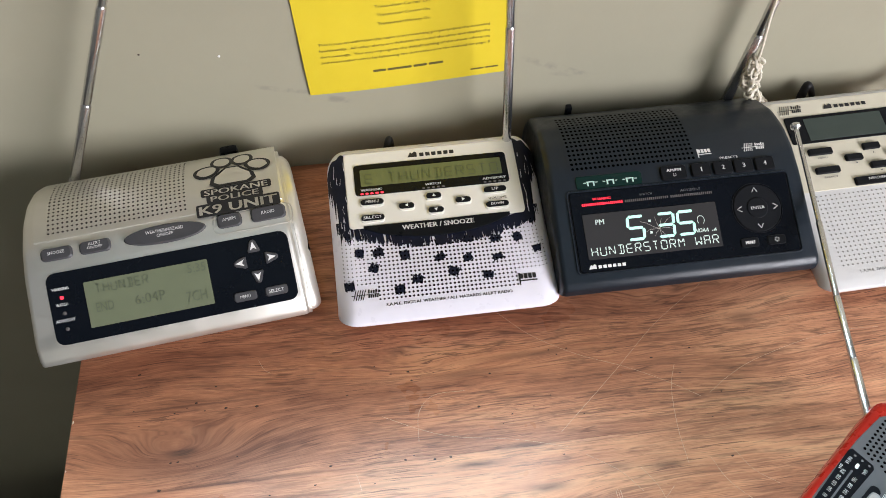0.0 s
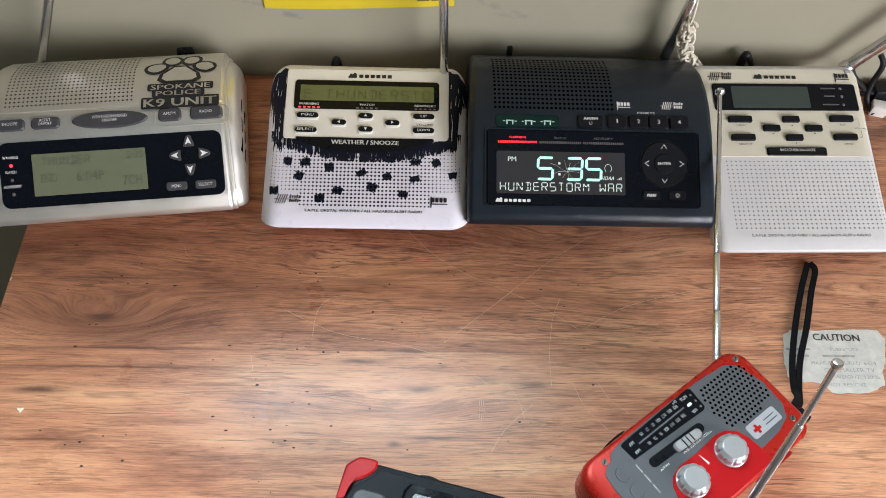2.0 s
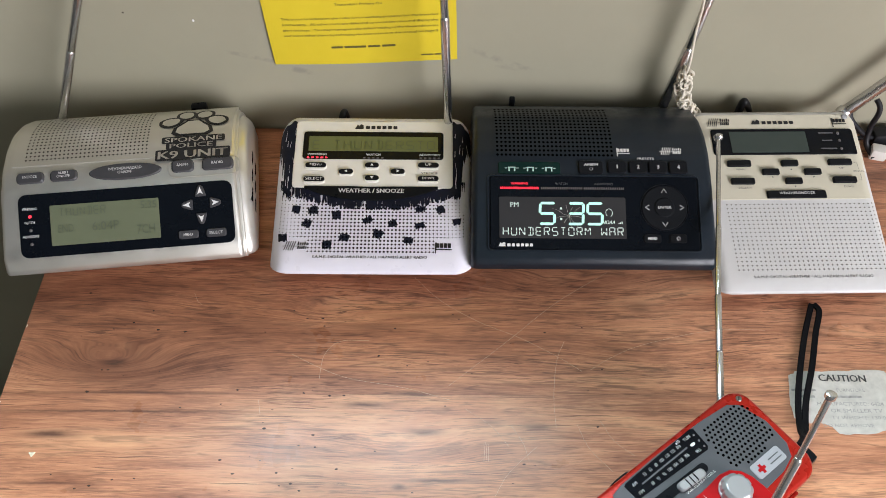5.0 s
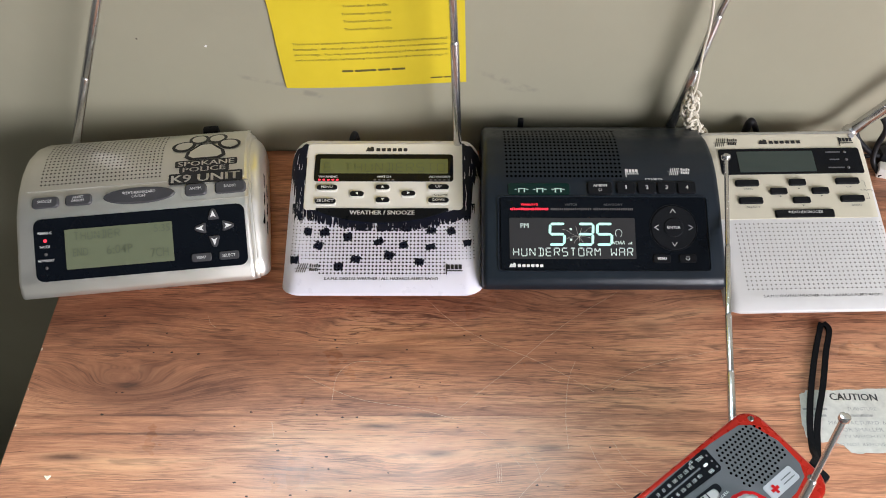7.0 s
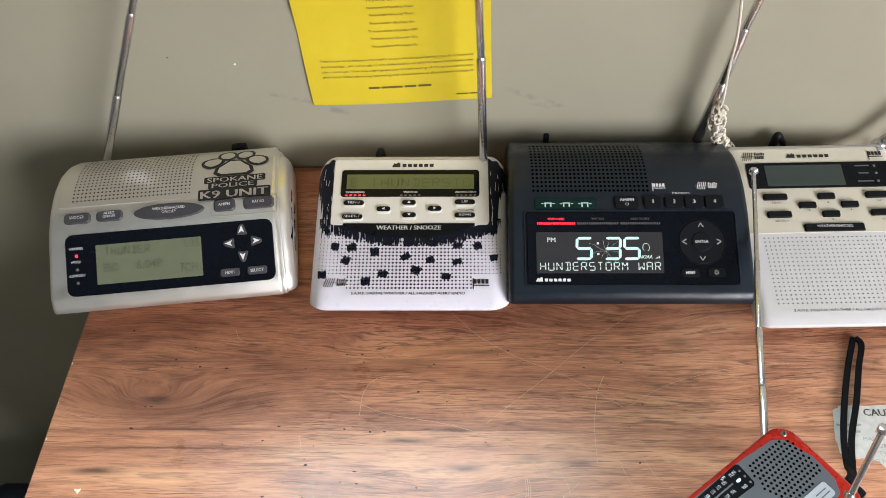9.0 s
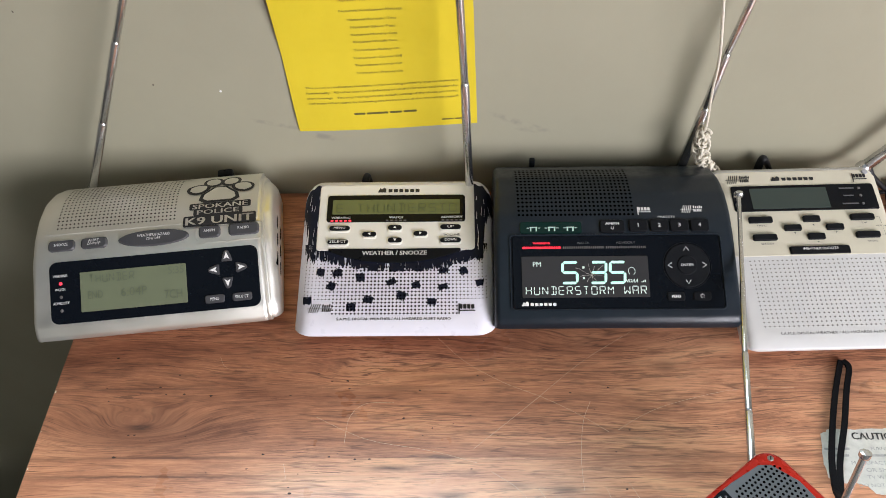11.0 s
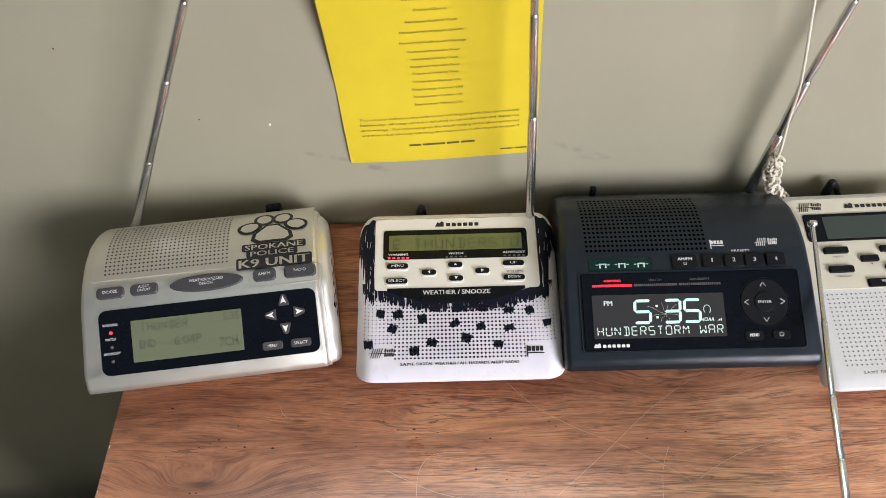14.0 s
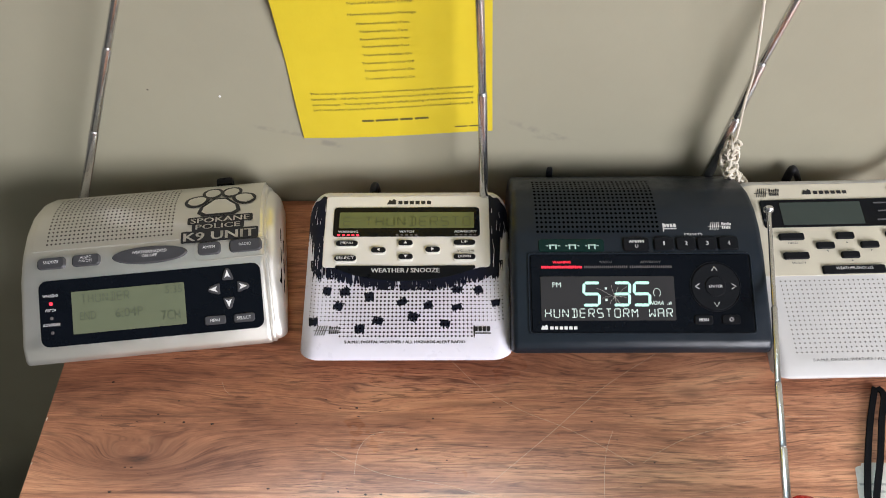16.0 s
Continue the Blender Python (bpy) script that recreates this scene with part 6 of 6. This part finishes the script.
# ---- hairs, specks and crumbs ----
def hair(points, radius=0.00011):
    pts = spline([(x, y, DZ + 0.0002) for x, y in points], 6)
    ob = link_mesh("hair", tube_bm(pts, radius, 5), M_HAIR, 60)
    return tagged(ob, "thin pale hair lying on the wood", "hair", "hairs on the desk")


for pts in (((0.0787, -0.0015), (0.0996, -0.0235), (0.1284, -0.0425), (0.1587, -0.0563), (0.1839, -0.0708), (0.2042, -0.085)),
            ((0.0461, -0.0599), (0.0246, -0.0608), (0.0136, -0.0724), (0.0114, -0.0927)),
            ((-0.0107, -0.0719), (0.014, -0.0845), (0.0357, -0.0923), (0.0736, -0.0991), (0.107, -0.1087)),
            ((0.1933, -0.0592), (0.1861, -0.0767), (0.1817, -0.1052), (0.1813, -0.1299)),
            ((0.2107, -0.0835), (0.2266, -0.0735), (0.2493, -0.0632), (0.2901, -0.0523), (0.3216, -0.0482), (0.3479, -0.0487)),
            ((-0.0923, -0.0181), (-0.0887, -0.0256), (-0.0844, -0.0293)),
            ((0.1174, -0.1154), (0.1356, -0.1285), (0.1473, -0.1435)),
            ((0.1498, -0.1282), (0.1574, -0.1412), (0.1608, -0.1538)),
            ((0.1673, -0.1432), (0.1467, -0.1624), (0.1365, -0.1787)),
            ((0.1457, -0.1934), (0.1648, -0.1908), (0.1954, -0.1889)),
            ((0.1965, -0.1275), (0.2031, -0.1447), (0.2174, -0.1613)),
            ((0.2330, 0.0040), (0.1900, -0.0250), (0.1500, -0.0600), (0.1050, -0.0980)),
            ((0.2130, -0.1240), (0.2210, -0.1390), (0.2340, -0.1500)),
            ((0.1301, -0.1411), (0.1303, -0.1480), (0.1297, -0.1547)),
            ((0.1314, -0.1405), (0.1318, -0.1480), (0.1312, -0.1547)),
            ((0.1330, -0.1415), (0.1332, -0.1480), (0.1327, -0.1546)),
            ((-0.0305, -0.1095), (-0.0290, -0.1150), (-0.0278, -0.1205))):
    hair(pts)


def fleck(x, y, size, rnd):
    n = 7
    bm = bmesh.new()
    o = [(x + size * rnd.uniform(0.6, 1.1) * 1.3 * math.cos(2 * math.pi * k / n), y + size * rnd.uniform(0.5, 1.0) * 0.8 * math.sin(2 * math.pi * k / n)) for k in range(n)]
    lo = [bm.verts.new((a, b, DZ)) for a, b in o]
    c = bm.verts.new((x, y, DZ + 0.00025))
    for k in range(n):
        bm.faces.new((lo[k], lo[(k + 1) % n], c))
    return tagged(link_mesh("dark_speck", bm, M_SPECK), "tiny dark brown speck on the wood", "speck", "specks on the desk")


rnd = random.Random(12)
for x, y in ((-0.0021, -0.0408), (0.0097, -0.0406), (-0.0131, -0.0337), (-0.0251, -0.1267), (-0.0196, -0.1167), (0.0014, -0.1036), (0.0073, -0.1012), (0.0202, -0.1056), (0.0305, -0.1054), (-0.0237, -0.131), (0.011, -0.1357), (0.0019, -0.1436), (-0.0083, -0.172), (0.0056, -0.1754), (-0.1351, -0.1726), (-0.1208, -0.1684)):
    fleck(x, y, rnd.uniform(0.0006, 0.0012), rnd)
for k in range(80):
    fleck(rnd.uniform(-0.19, 0.22), rnd.uniform(-0.24, -0.015), rnd.uniform(0.0004, 0.0012), rnd)

bm = bmesh.new()
tri = [(-0.0022, 0.0012), (-0.0006, 0.0009), (0.0021, 0.0013), (0.0019, 0.0003), (0.0004, -0.0019), (-0.0003, -0.0020), (-0.0012, -0.0006), (-0.0023, 0.0004)]
lo = [bm.verts.new((-0.1793 + p, -0.1507 + q, DZ)) for p, q in tri]
hi = [bm.verts.new((-0.1793 + p * 0.85, -0.1507 + q * 0.85, DZ + 0.0008 + 0.2 * abs(p))) for p, q in tri]
for k in range(8):
    bm.faces.new((lo[k], lo[(k + 1) % 8], hi[(k + 1) % 8], hi[k]))
bm.faces.new(hi)
bmesh.ops.recalc_face_normals(bm, faces=bm.faces[:])
tagged(link_mesh("crumb", bm, M_CRUMB), "pale crumb lying on the wood", "crumb")


def edge_chip(y, size, rnd):
    bm = bmesh.new()
    n = 7
    rim = [bm.verts.new((DX0 + 0.0014 + size * rnd.uniform(0.2, 0.5) * math.cos(2 * math.pi * k / n), y + size * rnd.uniform(0.7, 1.2) * math.sin(2 * math.pi * k / n), DZ + 0.0001)) for k in range(n)]
    c = bm.verts.new((DX0 + 0.0014, y, DZ + 0.0003))
    for k in range(n):
        bm.faces.new((rim[k], rim[(k + 1) % n], c))
    return tagged(link_mesh("edge_chip", bm, M_CRUMB), "tiny pale chip on the worn desk edge", "chip", "chips on the desk edge")


for y, size in ((-0.049, 0.0015), (-0.083, 0.0008), (-0.112, 0.0011)):
    edge_chip(y, size, rnd)


# ---- cotton pull cord ----
def pull_cord():
    r = base("pull_cord", pose(0, 0, 0), "cream cotton pull cord ending in a knotted tassel", "cord")
    part("string", tube_bm(spline([(0.2965, 0.137, 0.840), (0.2978, 0.137, 0.850), (0.2945, 0.137, 0.884), (0.2920, 0.137, 0.920), (0.2793, 0.137, 0.988), (0.2690, 0.138, 1.045), (0.258, 0.139, 1.110)], 8), 0.0011, 8), M_COTTON, r)
    kn = bmesh.new()
    rnd = random.Random(5)
    path = spline([(0.2970, 0.138, 0.842), (0.2990, 0.139, 0.828), (0.3005, 0.140, 0.818), (0.3070, 0.140, 0.8050), (0.3170, 0.142, 0.7940)], 5)
    for i, p in enumerate(path):
        for side in (0, 1, 2):
            a = i * 1.1 + side * 2.1
            c = p + Vector((0.0036 * math.cos(a), 0.0036 * math.sin(a), rnd.uniform(-0.001, 0.001)))
            t = Vector((rnd.uniform(-1, 1), rnd.uniform(-1, 1), rnd.uniform(-0.4, 0.4))).normalized()
            u = t.orthogonal().normalized()
            w = t.cross(u)
            rr = rnd.uniform(0.0027, 0.0040)
            tube_bm([c + (u * math.cos(2 * math.pi * k / 9) + w * math.sin(2 * math.pi * k / 9)) * rr for k in range(9)], 0.0011, 6, kn, closed=True)
    part("knotted_tassel", kn, M_COTTON, r, "", 60)


pull_cord()


# ---- plugs and cables behind the radios ----
def cable(name, points, radius, material, label):
    return tagged(link_mesh(name, tube_bm(spline(points, 8), radius, 10), material, 50), label, "cable")


def plug_lead(points, radii, label):
    pts = spline([(p[0], p[1], p[2]) for p in points], 6)
    n = len(pts) - 1
    rr = [radii[0] + (radii[1] - radii[0]) * min(k / n * 1.6, 1) for k in range(n + 1)]
    bm = tube_bm(pts, rr, 12)
    x_mid = sum(p.x for p in pts) / len(pts)
    for v in bm.verts:
        v.co.x = x_mid + (v.co.x - x_mid) * 0.8
    return tagged(link_mesh("power_lead", bm, M_CORD, 50), label, "cable")


plug_lead([(0.0130, 0.1390, 0.7560), (0.0132, 0.1400, 0.7780), (0.0150, 0.1425, 0.7885), (0.0172, 0.1460, 0.7850), (0.0190, 0.1480, 0.7700), (0.0200, 0.1480, 0.7540)], (0.0052, 0.0030), "black power lead curling behind the white radio")
plug_lead([(0.3600, 0.1540, 0.7560), (0.3595, 0.1540, 0.7850), (0.3605, 0.1540, 0.7955), (0.3655, 0.1545, 0.7925), (0.3730, 0.1550, 0.7820), (0.3820, 0.1560, 0.7660), (0.3860, 0.1560, 0.7545)], (0.0046, 0.0030), "black power lead curling behind the ivory radio")
cable("black_cable", [(0.4572, 0.152, 0.7880), (0.4600, 0.148, 0.7820), (0.4660, 0.146, 0.776), (0.4800, 0.146, 0.764), (0.4900, 0.148, 0.7600)], 0.0024, M_CORD, "thin black cable looping beside the ivory radio")
cable("black_cable", [(0.4760, 0.153, 0.8010), (0.4790, 0.149, 0.7970), (0.4805, 0.147, 0.790), (0.4800, 0.146, 0.774), (0.4805, 0.140, 0.760), (0.4870, 0.130, 0.7524)], 0.0024, M_CORD, "thin black cable hanging beside the ivory radio")
cable("black_cable", [(0.4640, 0.148, 0.7524), (0.4750, 0.150, 0.7560), (0.4880, 0.150, 0.7590)], 0.0022, M_CORD, "thin black cable lying on the desk")
pl = base("cable_plug", pose(0.505, 0.150, DZ, 0, 0, 0), "black cable plug lying on the desk", "plug")
part("plug_body", box_bm(-0.017, 0.017, -0.007, 0.007, 0.0, 0.016, 0.003), M_CORD, pl)
wc = base("white_connector", pose(0.4930, 0.1330, DZ, 0, 0, -14), "white ribbed cable connector on the desk", "plug")
part("strain_relief", tube_bm([(0.004, 0, 0.006), (0.010, 0, 0.006), (0.011, 0, 0.006), (0.016, 0, 0.006), (0.017, 0, 0.006), (0.022, 0, 0.006), (0.023, 0, 0.006), (0.028, 0, 0.006), (0.050, 0, 0.006)], [0.0052, 0.0054, 0.0036, 0.0052, 0.0034, 0.0048, 0.0032, 0.0044, 0.0024], 12), M_WCABLE, wc)
part("connector_shell", box_bm(-0.009, 0.005, -0.0055, 0.0055, 0.0, 0.0115, 0.002), M_WCABLE, wc)

# ---- marks on the wall ----
rnd = random.Random(8)
for x, z, s, mt in ((-0.154, 0.874, 0.0010, 0), (-0.241, 0.944, 0.0010, 0), (-0.100, 0.867, 0.0013, 1)):
    n = 7
    b2 = bmesh.new()
    rim = [b2.verts.new((x + s * rnd.uniform(0.5, 1.2) * math.cos(2 * math.pi * k / n), WALL - 0.0001, z + s * rnd.uniform(0.5, 1.2) * math.sin(2 * math.pi * k / n))) for k in range(n)]
    c = b2.verts.new((x, WALL - 0.0006, z))
    for k in range(n):
        b2.faces.new((rim[(k + 1) % n], rim[k], c))
    tagged(link_mesh("wall_fleck", b2, M_WPRINT if mt else M_SPECK), "tiny pale chip in the wall paint" if mt else "tiny dark speck on the wall", "speck", "flecks on the wall")

bag = base("storage_bag", pose(-0.46, -0.02, 0), "dark blue cloth bag on the floor", "bag")
bm = puffed(rounded(0.26, 0.22, 0.05, 5), 0.0, 0.24, 0.05, 5)
for v in bm.verts:
    v.co += Vector((noise.noise(v.co * 14), noise.noise(v.co * 14 + Vector((5, 0, 0))), 0.5 * noise.noise(v.co * 14 + Vector((0, 5, 0))))) * 0.02 * min(v.co.z * 8, 1)
part("bag_body", bm, M_NAVY, bag, "", 80)
